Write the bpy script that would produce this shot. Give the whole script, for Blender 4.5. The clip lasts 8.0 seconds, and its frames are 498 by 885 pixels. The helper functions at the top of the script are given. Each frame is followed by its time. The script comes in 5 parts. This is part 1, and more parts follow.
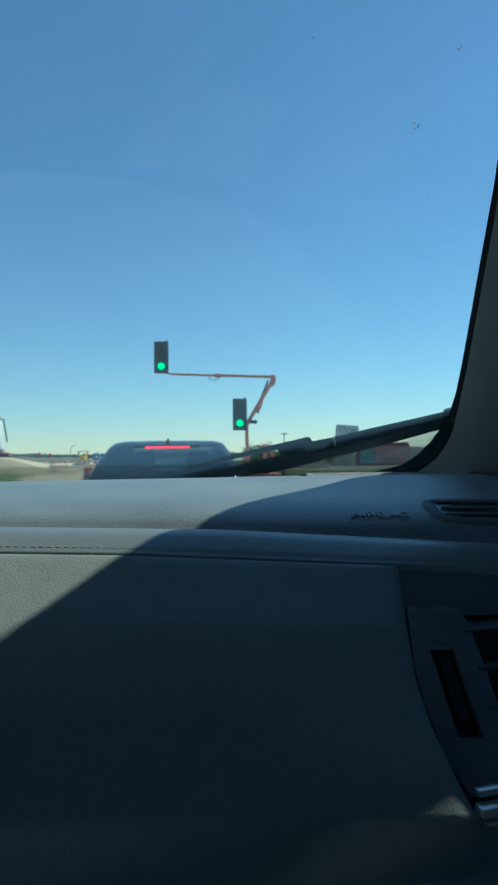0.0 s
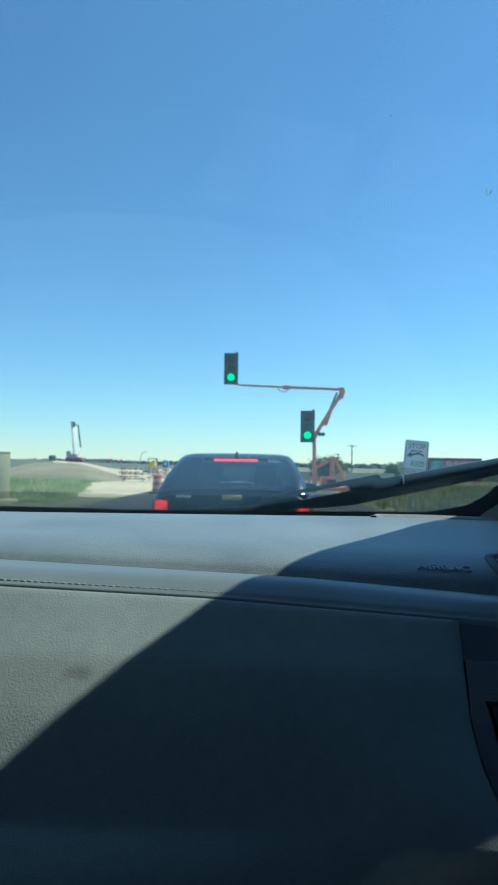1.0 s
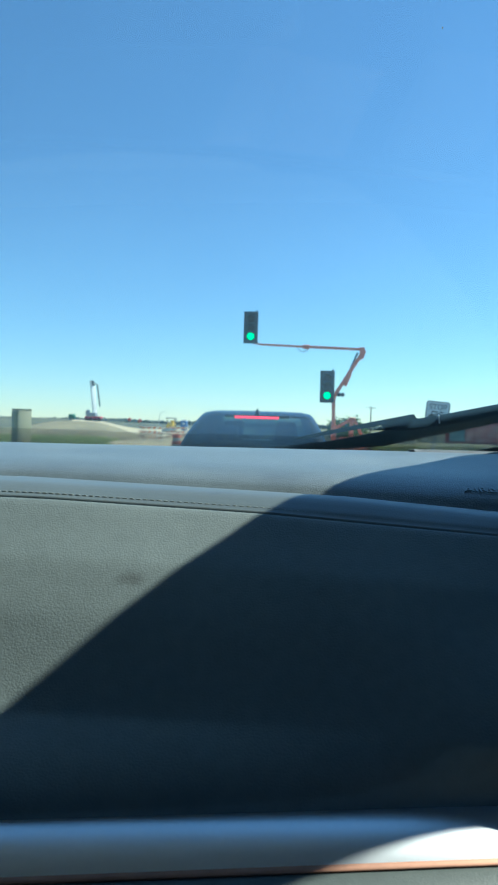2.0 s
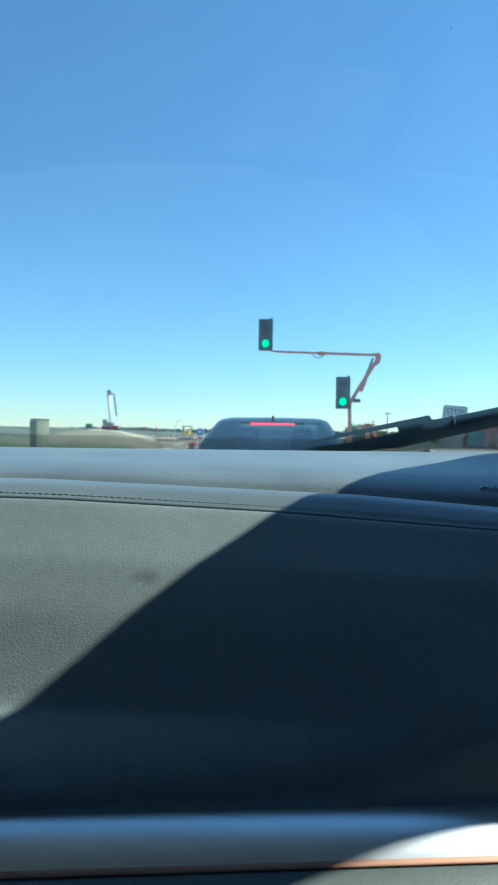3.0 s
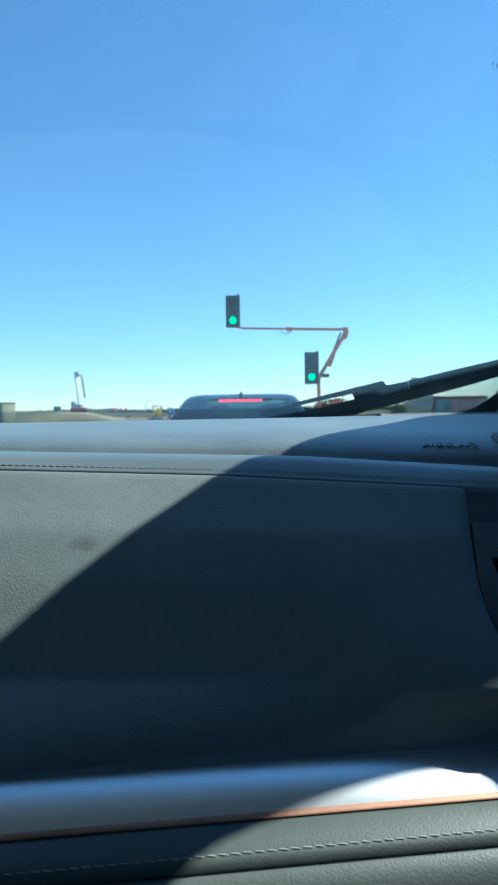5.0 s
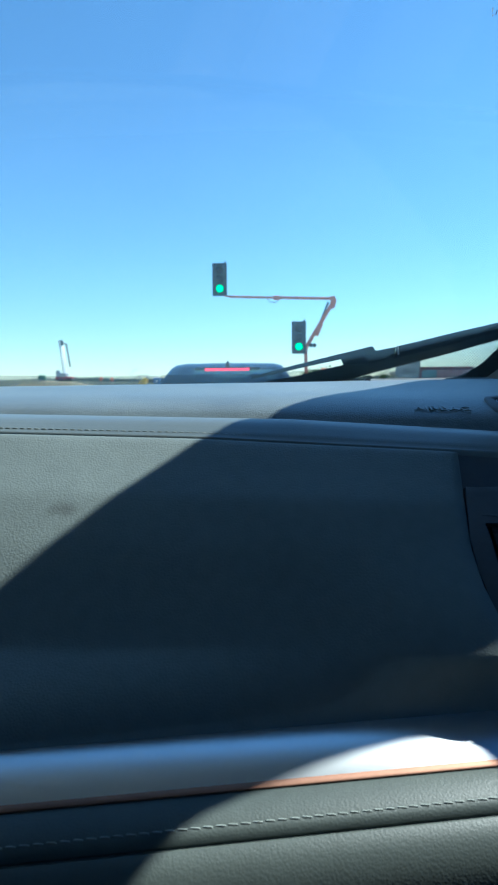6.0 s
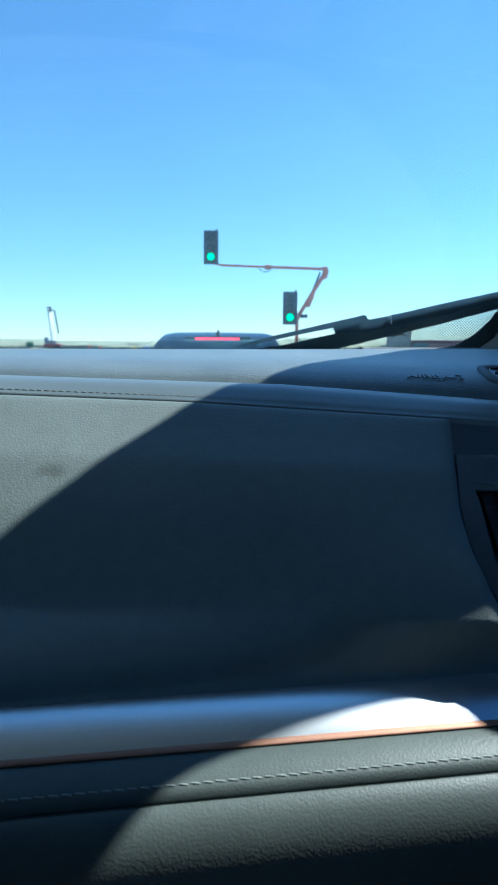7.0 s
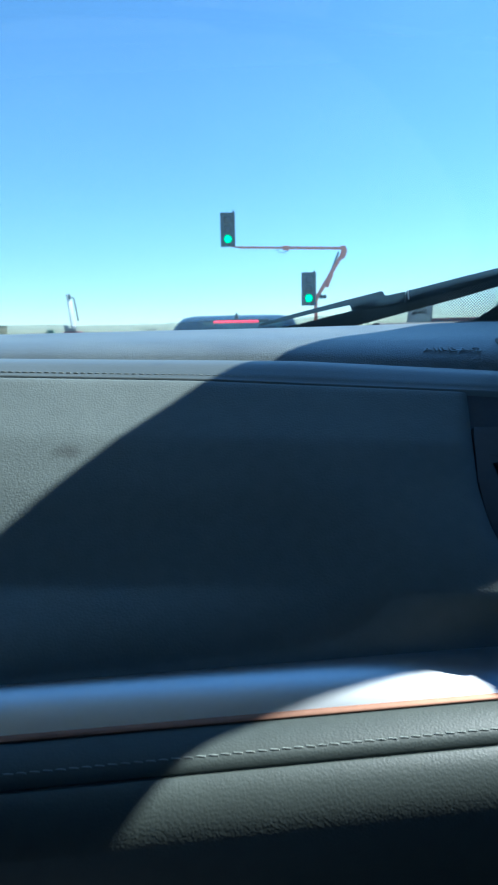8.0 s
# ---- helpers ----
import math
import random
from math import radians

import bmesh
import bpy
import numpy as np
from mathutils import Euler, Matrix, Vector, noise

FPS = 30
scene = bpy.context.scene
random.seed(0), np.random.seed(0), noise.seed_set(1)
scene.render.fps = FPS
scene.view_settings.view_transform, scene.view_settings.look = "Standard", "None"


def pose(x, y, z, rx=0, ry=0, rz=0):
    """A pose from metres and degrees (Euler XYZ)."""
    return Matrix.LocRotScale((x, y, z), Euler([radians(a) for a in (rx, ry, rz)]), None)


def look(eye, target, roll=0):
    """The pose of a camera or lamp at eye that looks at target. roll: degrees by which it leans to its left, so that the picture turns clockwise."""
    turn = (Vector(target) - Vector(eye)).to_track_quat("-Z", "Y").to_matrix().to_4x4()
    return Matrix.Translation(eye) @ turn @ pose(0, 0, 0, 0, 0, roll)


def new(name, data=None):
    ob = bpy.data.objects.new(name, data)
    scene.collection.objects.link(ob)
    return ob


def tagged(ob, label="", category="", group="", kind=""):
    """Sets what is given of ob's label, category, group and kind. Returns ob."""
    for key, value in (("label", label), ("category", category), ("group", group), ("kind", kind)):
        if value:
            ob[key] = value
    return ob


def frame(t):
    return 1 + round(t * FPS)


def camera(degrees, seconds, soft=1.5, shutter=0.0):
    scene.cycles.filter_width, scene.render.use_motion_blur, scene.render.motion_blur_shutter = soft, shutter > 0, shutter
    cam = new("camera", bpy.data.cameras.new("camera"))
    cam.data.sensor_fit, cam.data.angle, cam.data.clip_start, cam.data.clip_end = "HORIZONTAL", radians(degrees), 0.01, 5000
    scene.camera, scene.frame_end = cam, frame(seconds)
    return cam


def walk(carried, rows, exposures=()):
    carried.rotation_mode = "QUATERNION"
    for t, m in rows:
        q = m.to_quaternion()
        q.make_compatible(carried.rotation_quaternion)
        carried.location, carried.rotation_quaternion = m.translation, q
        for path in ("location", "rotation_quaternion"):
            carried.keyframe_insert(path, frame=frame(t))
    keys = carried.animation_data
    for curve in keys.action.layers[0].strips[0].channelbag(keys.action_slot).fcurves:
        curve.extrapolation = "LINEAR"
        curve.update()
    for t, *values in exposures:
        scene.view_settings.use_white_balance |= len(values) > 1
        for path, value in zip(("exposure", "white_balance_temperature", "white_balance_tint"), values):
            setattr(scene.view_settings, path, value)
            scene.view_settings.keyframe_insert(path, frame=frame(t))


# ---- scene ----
cam = camera(42.0, 8.0, soft=2.0)
cam.data.dof.use_dof, cam.data.dof.focus_distance, cam.data.dof.aperture_fstop = True, 0.66, 23.0
# seconds, eye, target, roll
PATH = [
    (0, (-0.016, 0.076, 1.273), (0.13, 2.07, 1.313), -0.6),
    (0.3, (-0.034, 0.097, 1.322), (0.063, 2.094, 1.352), 0.5),
    (0.5, (-0.036, 0.062, 1.331), (0.008, 2.061, 1.376), 1.0),
    (0.8, (-0.04, -0.004, 1.319), (-0.089, 1.994, 1.4), 0.8),
    (1, (-0.032, -0.001, 1.318), (-0.092, 1.996, 1.389), 1.0),
    (1.5, (-0.002, -0.01, 1.302), (-0.047, 1.99, 1.294), 0.2),
    (2, (-0.06, 0.005, 1.275), (-0.173, 2.001, 1.224), 1.6),
    (2.2, (-0.061, 0.002, 1.269), (-0.202, 1.996, 1.207), 1.4),
    (3.3, (-0.056, 0.003, 1.266), (-0.22, 1.996, 1.244), 0.9),
    (3.5, (-0.059, -0.001, 1.264), (-0.207, 1.993, 1.23), 0.9),
    (4, (-0.042, -0.002, 1.265), (-0.155, 1.993, 1.191), -0.0),
    (4.5, (-0.045, 0.002, 1.258), (-0.141, 1.998, 1.176), -0.2),
    (4.7, (-0.035, 0.008, 1.255), (-0.123, 2.004, 1.165), -0.4),
    (5.8, (-0.024, 0.015, 1.25), (-0.067, 2.008, 1.098), -0.9),
    (6, (-0.029, 0.033, 1.245), (-0.064, 2.024, 1.055), -0.5),
    (6.5, (-0.026, 0.032, 1.243), (-0.046, 2.016, 0.99), 0.3),
    (7, (-0.031, 0.037, 1.239), (-0.032, 2.017, 0.96), 0.5),
    (7.5, (-0.027, 0.045, 1.235), (-0.055, 2.021, 0.93), 0.0),
    (8, (-0.025, 0.038, 1.234), (-0.092, 2.009, 0.904), -1.0),
]
walk(cam, [(t, look(eye, target, roll)) for t, eye, target, roll in PATH],
     exposures=[(t, s + 0.95, k, g) for t, s, k, g in ((0.0, -0.5, 5600, -7), (0.5, -0.33, 5520, -6), (2.0, -0.09, 5380, -4), (4.5, 0.03, 5250, -3), (6.0, 0.12, 5150, -1), (8.0, 0.20, 5020, 0))])

# ---------------------------------------------------------------- light
SUN_AZ, SUN_EL = radians(63.0), radians(49.3)
SUN_TO = Vector((math.cos(SUN_EL) * math.sin(SUN_AZ), math.cos(SUN_EL) * math.cos(SUN_AZ), math.sin(SUN_EL)))
world = bpy.data.worlds.new("world")
scene.world = world
world.use_nodes = True
wn = world.node_tree.nodes
sky = wn.new("ShaderNodeTexSky")
sky.sky_type = "NISHITA"
sky.sun_disc = False
sky.sun_elevation, sky.sun_rotation = SUN_EL, SUN_AZ
sky.altitude = 900
sky.air_density, sky.dust_density, sky.ozone_density = 1.2, 0.0, 4.8
wn["Background"].inputs["Strength"].default_value = 0.0855
world.node_tree.links.new(sky.outputs[0], wn["Background"].inputs["Color"])
sun_data = bpy.data.lights.new("sun", "SUN")
sun_data.energy, sun_data.angle, sun_data.color = 3.9, radians(0.55), (1.0, 0.9, 0.76)
sun = new("sun", sun_data)
sun.matrix_world = look(SUN_TO * 60, (0, 0, 0))


# ---------------------------------------------------------------- materials
def rgb(c):
    return (c[0], c[1], c[2], 1.0)


def material(name, base, rough=0.6, metal=0.0, vary=0.25, scale=3.0, fine=60.0, bump=0.0, bump_scale=200.0, kind="noise",
             coat=0.0, second=None, spec=0.5, speck_shadow=None):
    """A surface with two scales of colour variation, uneven gloss and a fine relief."""
    m = bpy.data.materials.new(name)
    m.use_nodes = True
    nt = m.node_tree
    n, l = nt.nodes, nt.links
    b = n["Principled BSDF"]
    b.inputs["Metallic"].default_value = metal
    b.inputs["Coat Weight"].default_value = coat
    b.inputs["Specular IOR Level"].default_value = spec
    tc = n.new("ShaderNodeTexCoord")
    big = n.new("ShaderNodeTexNoise")
    big.inputs["Scale"].default_value, big.inputs["Detail"].default_value = scale, 5.0
    small = n.new("ShaderNodeTexNoise")
    small.inputs["Scale"].default_value, small.inputs["Detail"].default_value = fine, 4.0
    for t in (big, small):
        l.new(tc.outputs["Object"], t.inputs["Vector"])
    mix = n.new("ShaderNodeMath")
    mix.operation = "MULTIPLY_ADD"
    l.new(small.outputs["Fac"], mix.inputs[0])
    mix.inputs[1].default_value = 0.5
    l.new(big.outputs["Fac"], mix.inputs[2])
    ramp = n.new("ShaderNodeValToRGB")
    ramp.color_ramp.elements[0].position, ramp.color_ramp.elements[1].position = 0.5, 1.0
    dark = [x * (1 - vary) for x in base]
    light = second if second else [min(1.0, x * (1 + vary)) for x in base]
    ramp.color_ramp.elements[0].color, ramp.color_ramp.elements[1].color = rgb(dark), rgb(light)
    l.new(mix.outputs[0], ramp.inputs["Fac"])
    colour = ramp.outputs["Color"]
    if speck_shadow:
        # soft shadow of a windshield speck painted in: place, radius, colour
        off = n.new("ShaderNodeVectorMath")
        off.operation = "SUBTRACT"
        off.inputs[1].default_value = speck_shadow[0]
        l.new(tc.outputs["Object"], off.inputs[0])
        squash = n.new("ShaderNodeVectorMath")
        squash.operation = "MULTIPLY"
        squash.inputs[1].default_value = (0.62, 1.0, 1.0)
        l.new(off.outputs[0], squash.inputs[0])
        far = n.new("ShaderNodeVectorMath")
        far.operation = "LENGTH"
        l.new(squash.outputs[0], far.inputs[0])
        rough_edge = n.new("ShaderNodeMath")
        rough_edge.operation = "MULTIPLY_ADD"
        l.new(small.outputs["Fac"], rough_edge.inputs[0])
        rough_edge.inputs[1].default_value = speck_shadow[1] * 0.6
        l.new(far.outputs["Value"], rough_edge.inputs[2])
        fade = n.new("ShaderNodeMapRange")
        fade.interpolation_type = "SMOOTHSTEP"
        fade.inputs["From Min"].default_value, fade.inputs["From Max"].default_value = speck_shadow[1] * 0.45, speck_shadow[1] * 1.25
        fade.inputs["To Min"].default_value, fade.inputs["To Max"].default_value = 1.0, 0.0
        l.new(rough_edge.outputs[0], fade.inputs["Value"])
        blend = n.new("ShaderNodeMixRGB")
        l.new(fade.outputs[0], blend.inputs["Fac"])
        l.new(colour, blend.inputs[1])
        blend.inputs[2].default_value = rgb(speck_shadow[2])
        colour = blend.outputs[0]
    l.new(colour, b.inputs["Base Color"])
    rr = n.new("ShaderNodeMapRange")
    rr.inputs["To Min"].default_value, rr.inputs["To Max"].default_value = max(0.02, rough - 0.08), min(1.0, rough + 0.1)
    l.new(big.outputs["Fac"], rr.inputs["Value"])
    l.new(rr.outputs[0], b.inputs["Roughness"])
    if bump > 0:
        if kind == "leather":
            tex = n.new("ShaderNodeTexVoronoi")
            tex.feature = "SMOOTH_F1"
            tex.inputs["Scale"].default_value = bump_scale
            tex.inputs["Smoothness"].default_value = 0.35
            warp = n.new("ShaderNodeTexNoise")
            warp.inputs["Scale"].default_value = bump_scale * 0.45
            warp.inputs["Detail"].default_value = 2.0
            l.new(tc.outputs["Object"], warp.inputs["Vector"])
            add = n.new("ShaderNodeMixRGB")
            add.blend_type = "LINEAR_LIGHT"
            add.inputs["Fac"].default_value = 0.001
            l.new(tc.outputs["Object"], add.inputs[1])
            l.new(warp.outputs["Color"], add.inputs[2])
            l.new(add.outputs[0], tex.inputs["Vector"])
            out = tex.outputs["Distance"]
        else:
            tex = n.new("ShaderNodeTexNoise")
            tex.inputs["Scale"].default_value, tex.inputs["Detail"].default_value = bump_scale, 6.0
            l.new(tc.outputs["Object"], tex.inputs["Vector"])
            out = tex.outputs["Fac"]
        bp = n.new("ShaderNodeBump")
        bp.inputs["Strength"].default_value = 1.0
        bp.inputs["Distance"].default_value = bump
        if kind == "leather":
            bp.invert = True
        l.new(out, bp.inputs["Height"])
        l.new(bp.outputs[0], b.inputs["Normal"])
    return m


def leaf(name, dark, light):
    """Leaves that let part of the light through."""
    m = material(name, dark, 0.6, vary=0.3, scale=0.8, fine=15, second=light)
    n, l = m.node_tree.nodes, m.node_tree.links
    b = n["Principled BSDF"]
    tr, mx = n.new("ShaderNodeBsdfTranslucent"), n.new("ShaderNodeMixShader")
    l.new(b.inputs["Base Color"].links[0].from_socket, tr.inputs["Color"])
    mx.inputs[0].default_value = 0.5
    l.new(b.outputs[0], mx.inputs[1])
    l.new(tr.outputs[0], mx.inputs[2])
    l.new(mx.outputs[0], n["Material Output"].inputs[0])
    return m


def glow(name, colour, strength):
    m = bpy.data.materials.new(name)
    m.use_nodes = True
    b = m.node_tree.nodes["Principled BSDF"]
    b.inputs["Base Color"].default_value = rgb(colour)
    b.inputs["Emission Color"].default_value = rgb(colour)
    b.inputs["Emission Strength"].default_value = strength
    b.inputs["Roughness"].default_value = 0.3
    return m


def thin_glass(name, tint, rough=0.0, dust_veil=0.0, shine=0.04):
    m = bpy.data.materials.new(name)
    m.use_nodes = True
    n, l = m.node_tree.nodes, m.node_tree.links
    n.remove(n["Principled BSDF"])
    tr = n.new("ShaderNodeBsdfTransparent")
    tr.inputs["Color"].default_value = rgb(tint)
    gl = n.new("ShaderNodeBsdfGlossy")
    gl.inputs["Roughness"].default_value = rough
    lw = n.new("ShaderNodeLayerWeight")
    lw.inputs["Blend"].default_value = 0.5
    p5 = n.new("ShaderNodeMath")
    p5.operation = "POWER"
    l.new(lw.outputs["Facing"], p5.inputs[0])
    p5.inputs[1].default_value = 5.0
    fr = n.new("ShaderNodeMath")
    fr.operation = "MULTIPLY_ADD"
    l.new(p5.outputs[0], fr.inputs[0])
    fr.inputs[1].default_value, fr.inputs[2].default_value = 1.0 - shine, shine
    mx = n.new("ShaderNodeMixShader")
    l.new(fr.outputs[0], mx.inputs[0])
    last = tr
    if dust_veil > 0:
        # thin uneven road dust film that scatters sunlight, tinted blue to paint glare haze
        tc, nz, mr = n.new("ShaderNodeTexCoord"), n.new("ShaderNodeTexNoise"), n.new("ShaderNodeMapRange")
        nz.inputs["Scale"].default_value, nz.inputs["Detail"].default_value = 2.5, 6.0
        l.new(tc.outputs["Object"], nz.inputs["Vector"])
        mr.inputs["From Min"].default_value, mr.inputs["From Max"].default_value = 0.3, 0.75
        mr.inputs["To Min"].default_value, mr.inputs["To Max"].default_value = dust_veil * 0.6, dust_veil * 1.5
        l.new(nz.outputs["Fac"], mr.inputs["Value"])
        film, md = n.new("ShaderNodeBsdfTranslucent"), n.new("ShaderNodeMixShader")
        film.inputs["Color"].default_value = rgb((0.36, 0.66, 0.95))
        l.new(mr.outputs[0], md.inputs[0])
        l.new(tr.outputs[0], md.inputs[1])
        l.new(film.outputs[0], md.inputs[2])
        last = md
    l.new(last.outputs[0], mx.inputs[1])
    l.new(gl.outputs[0], mx.inputs[2])
    l.new(mx.outputs[0], n["Material Output"].inputs[0])
    return m


# the front panel's dark blot paints a speck's shadow into the vinyl
LEATHER = material("grained_vinyl", (0.203, 0.238, 0.222), 0.5, vary=0.12, scale=6, fine=90, bump=0.0002, bump_scale=580, kind="leather", spec=0.6,
                   speck_shadow=((-0.184, 0.533, 1.148), 0.012, (0.12, 0.135, 0.126)))
LEATHER_PAD = material("grained_vinyl_pad", (0.088, 0.106, 0.093), 0.5, vary=0.14, scale=7, fine=110, bump=0.00012, bump_scale=640, kind="leather", spec=0.55)
TOP_VINYL = material("dash_top_vinyl", (0.168, 0.2, 0.2), 0.35, vary=0.2, scale=9, fine=160, bump=0.0003, bump_scale=560, kind="leather", spec=0.95)
ROLL_VINYL = material("smooth_vinyl", (0.152, 0.18, 0.173), 0.32, vary=0.08, scale=8, fine=200, bump=0.00012, bump_scale=600, spec=1.0)
THREAD = material("thread", (0.29, 0.32, 0.29), 0.6, vary=0.2, scale=50, fine=900, spec=0.3)
BLACK_PLASTIC = material("black_plastic", (0.028, 0.03, 0.032), 0.5, vary=0.2, scale=12, fine=300, bump=0.0001, bump_scale=900)
GREY_PLASTIC = material("grey_plastic", (0.12, 0.128, 0.132), 0.45, vary=0.12, scale=10, fine=260, bump=0.0001, bump_scale=900)
PILLAR_TRIM = material("pillar_trim", (0.2, 0.21, 0.205), 0.75, vary=0.1, scale=9, fine=240, bump=0.0002, bump_scale=900)
HEADLINER = material("headliner_cloth", (0.55, 0.55, 0.53), 0.95, vary=0.08, scale=9, fine=300, bump=0.0004, bump_scale=700)
TRIM_METAL = material("satin_trim", (0.84, 0.86, 0.87), 0.31, metal=0.92, vary=0.03, scale=3, fine=300)
COPPER = material("copper_piping", (0.42, 0.22, 0.14), 0.5, metal=0.5, vary=0.15, scale=20, fine=200)
CHROME = material("chrome", (0.78, 0.78, 0.77), 0.28, metal=0.75, vary=0.05, scale=9, fine=100)
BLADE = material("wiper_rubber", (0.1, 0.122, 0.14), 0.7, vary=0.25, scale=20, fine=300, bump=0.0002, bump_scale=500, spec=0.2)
RUBBER = material("tyre_rubber", (0.02, 0.022, 0.023), 0.65, vary=0.25, scale=20, fine=300, bump=0.0002, bump_scale=500, spec=0.25)
WIPER = material("wiper_black", (0.055, 0.07, 0.085), 0.7, vary=0.25, scale=20, fine=300, bump=0.0001, bump_scale=500, spec=0.15)
FRIT = material("black_frit", (0.05, 0.064, 0.075), 0.14, vary=0.2, scale=20, fine=300)
WINDSHIELD = thin_glass("windshield_glass", (0.9, 0.955, 0.95), dust_veil=0.026)
# tint of the unseen side and rear panes is added to dim cabin fill light
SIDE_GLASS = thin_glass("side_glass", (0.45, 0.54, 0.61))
FILL_DIM_GLASS = thin_glass("fill_dim_glass", (0.17, 0.21, 0.23))
SPECK = leaf("dried_dirt", (0.8, 0.8, 0.78), (0.9, 0.9, 0.88))
SUV_PAINT = material("suv_paint", (0.08, 0.085, 0.09), 0.3, metal=0.4, vary=0.06, scale=4, fine=200, coat=0.8)
CARPET = material("carpet", (0.12, 0.12, 0.12), 0.95, vary=0.3, scale=20, fine=500, bump=0.002, bump_scale=400)
SEAT = material("seat_leather", (0.085, 0.086, 0.085), 0.5, vary=0.2, scale=9, fine=200, bump=0.0006, bump_scale=300, kind="leather")


# ---------------------------------------------------------------- mesh helpers
def part(name, bm, mat, parent=None, label="", smooth=True, angle=40, kind=""):
    me = bpy.data.meshes.new(name)
    bmesh.ops.recalc_face_normals(bm, faces=bm.faces)
    if smooth:
        for f in bm.faces:
            f.smooth = True
    bm.to_mesh(me)
    bm.free()
    if smooth:
        me.set_sharp_from_angle(angle=radians(angle))
    me.materials.append(mat)
    ob = new(name, me)
    if parent is not None:
        ob.parent = parent
    if label or kind:
        tagged(ob, label, kind=kind)
    return ob


def thing(name, label, category, at=(0, 0, 0), group="", kind=""):
    e = new(name)
    e.empty_display_size = 0.1
    e.location = at
    return tagged(e, label, category, group, kind)


def box(bm, c, s, rot=None, bevel=0.0, seg=2):
    m = Matrix.Translation(c)
    if rot is not None:
        m = m @ rot.to_4x4()
    r = bmesh.ops.create_cube(bm, size=1.0, matrix=m @ Matrix.Diagonal((s[0], s[1], s[2], 1)))
    if bevel > 0:
        es = list({e for v in r["verts"] for e in v.link_edges})
        bmesh.ops.bevel(bm, geom=es, offset=bevel, segments=seg, profile=0.5, affect="EDGES")


def loft(bm, rings, cap=True, closed=True):
    vs = [[bm.verts.new(p) for p in r] for r in rings]
    n = len(vs[0])
    for a, b in zip(vs, vs[1:]):
        for i in range(n if closed else n - 1):
            j = (i + 1) % n
            bm.faces.new((a[i], a[j], b[j], b[i]))
    if cap and closed:
        bm.faces.new(vs[0][::-1])
        bm.faces.new(vs[-1])
    return vs


def tube(bm, pts, radii, n=10, flat=1.0, cap=True):
    """A rod through pts; radii is one number or one a point."""
    pts = [Vector(p) for p in pts]
    if not isinstance(radii, (list, tuple)):
        radii = [radii] * len(pts)
    rings = []
    for i, p in enumerate(pts):
        d = (pts[min(i + 1, len(pts) - 1)] - pts[max(i - 1, 0)]).normalized()
        ref = Vector((0, 0, 1)) if abs(d.z) < 0.9 else Vector((0, 1, 0))
        u = d.cross(ref).normalized()
        w = u.cross(d).normalized()
        rings.append([p + (u * math.cos(a) * flat + w * math.sin(a)) * radii[i] for a in (2 * math.pi * k / n for k in range(n))])
    loft(bm, rings, cap)


def beam(bm, a, b, w, h, bevel=0.0, up=(0, 0, 1)):
    """A square bar from a to b: w across, h along up."""
    a, b = Vector(a), Vector(b)
    d = (b - a).normalized()
    x = d.cross(Vector(up)).normalized()
    z = x.cross(d)
    rot = Matrix((x, d, z)).transposed()
    box(bm, (a + b) / 2, (w, (b - a).length, h), rot, bevel)


def lathe(bm, profile, c, n=24, axis="z"):
    """Turns (radius, height) round an axis through c."""
    rings = []
    for r, h in profile:
        ring = []
        for k in range(n):
            a = 2 * math.pi * k / n
            p = (r * math.cos(a), r * math.sin(a), h)
            if axis == "y":
                p = (p[0], h, p[1])
            elif axis == "x":
                p = (h, p[0], p[1])
            ring.append(Vector(c) + Vector(p))
        rings.append(ring)
    loft(bm, rings)


def lerp(table, v):
    if v <= table[0][0]:
        return table[0][1]
    for (a, p), (b, q) in zip(table, table[1:]):
        if v <= b:
            return p + (q - p) * (v - a) / (b - a)
    return table[-1][1]


def steps(a, b, n):
    return [a + (b - a) * i / n for i in range(n + 1)]


def slab(bm, surface, us, vs, thick):
    """A curved sheet surface(u, v) with thickness along the vector thick."""
    t = Vector(thick)
    top = [[bm.verts.new(surface(u, v)) for v in vs] for u in us]
    low = [[bm.verts.new(Vector(surface(u, v)) + t) for v in vs] for u in us]
    nu, nv = len(us), len(vs)
    for i in range(nu - 1):
        for j in range(nv - 1):
            bm.faces.new((top[i][j], top[i + 1][j], top[i + 1][j + 1], top[i][j + 1]))
            bm.faces.new((low[i][j], low[i][j + 1], low[i + 1][j + 1], low[i + 1][j]))
    for i in range(nu - 1):
        bm.faces.new((top[i][0], low[i][0], low[i + 1][0], top[i + 1][0]))
        bm.faces.new((top[i][-1], top[i + 1][-1], low[i + 1][-1], low[i][-1]))
    for j in range(nv - 1):
        bm.faces.new((top[0][j], top[0][j + 1], low[0][j + 1], low[0][j]))
        bm.faces.new((top[-1][j], low[-1][j], low[-1][j + 1], top[-1][j + 1]))


# ---------------------------------------------------------------- the vehicle that carries the camera: shape
MID = -0.32          # its middle line


def glass_y(x, z):
    return 1.24 - 0.12 * ((x - MID) / 0.72) ** 2 - 0.677 * (z - 1.343)


FRIT_EDGE = [(1.225, 0.0), (1.242, 0.18), (1.25, 0.27), (1.264, 0.334), (1.285, 0.365), (1.312, 0.385), (1.343, 0.398), (1.41, 0.397), (1.65, 0.3842), (1.72, 0.3765), (1.8, 0.3690), (1.93, 0.355)]
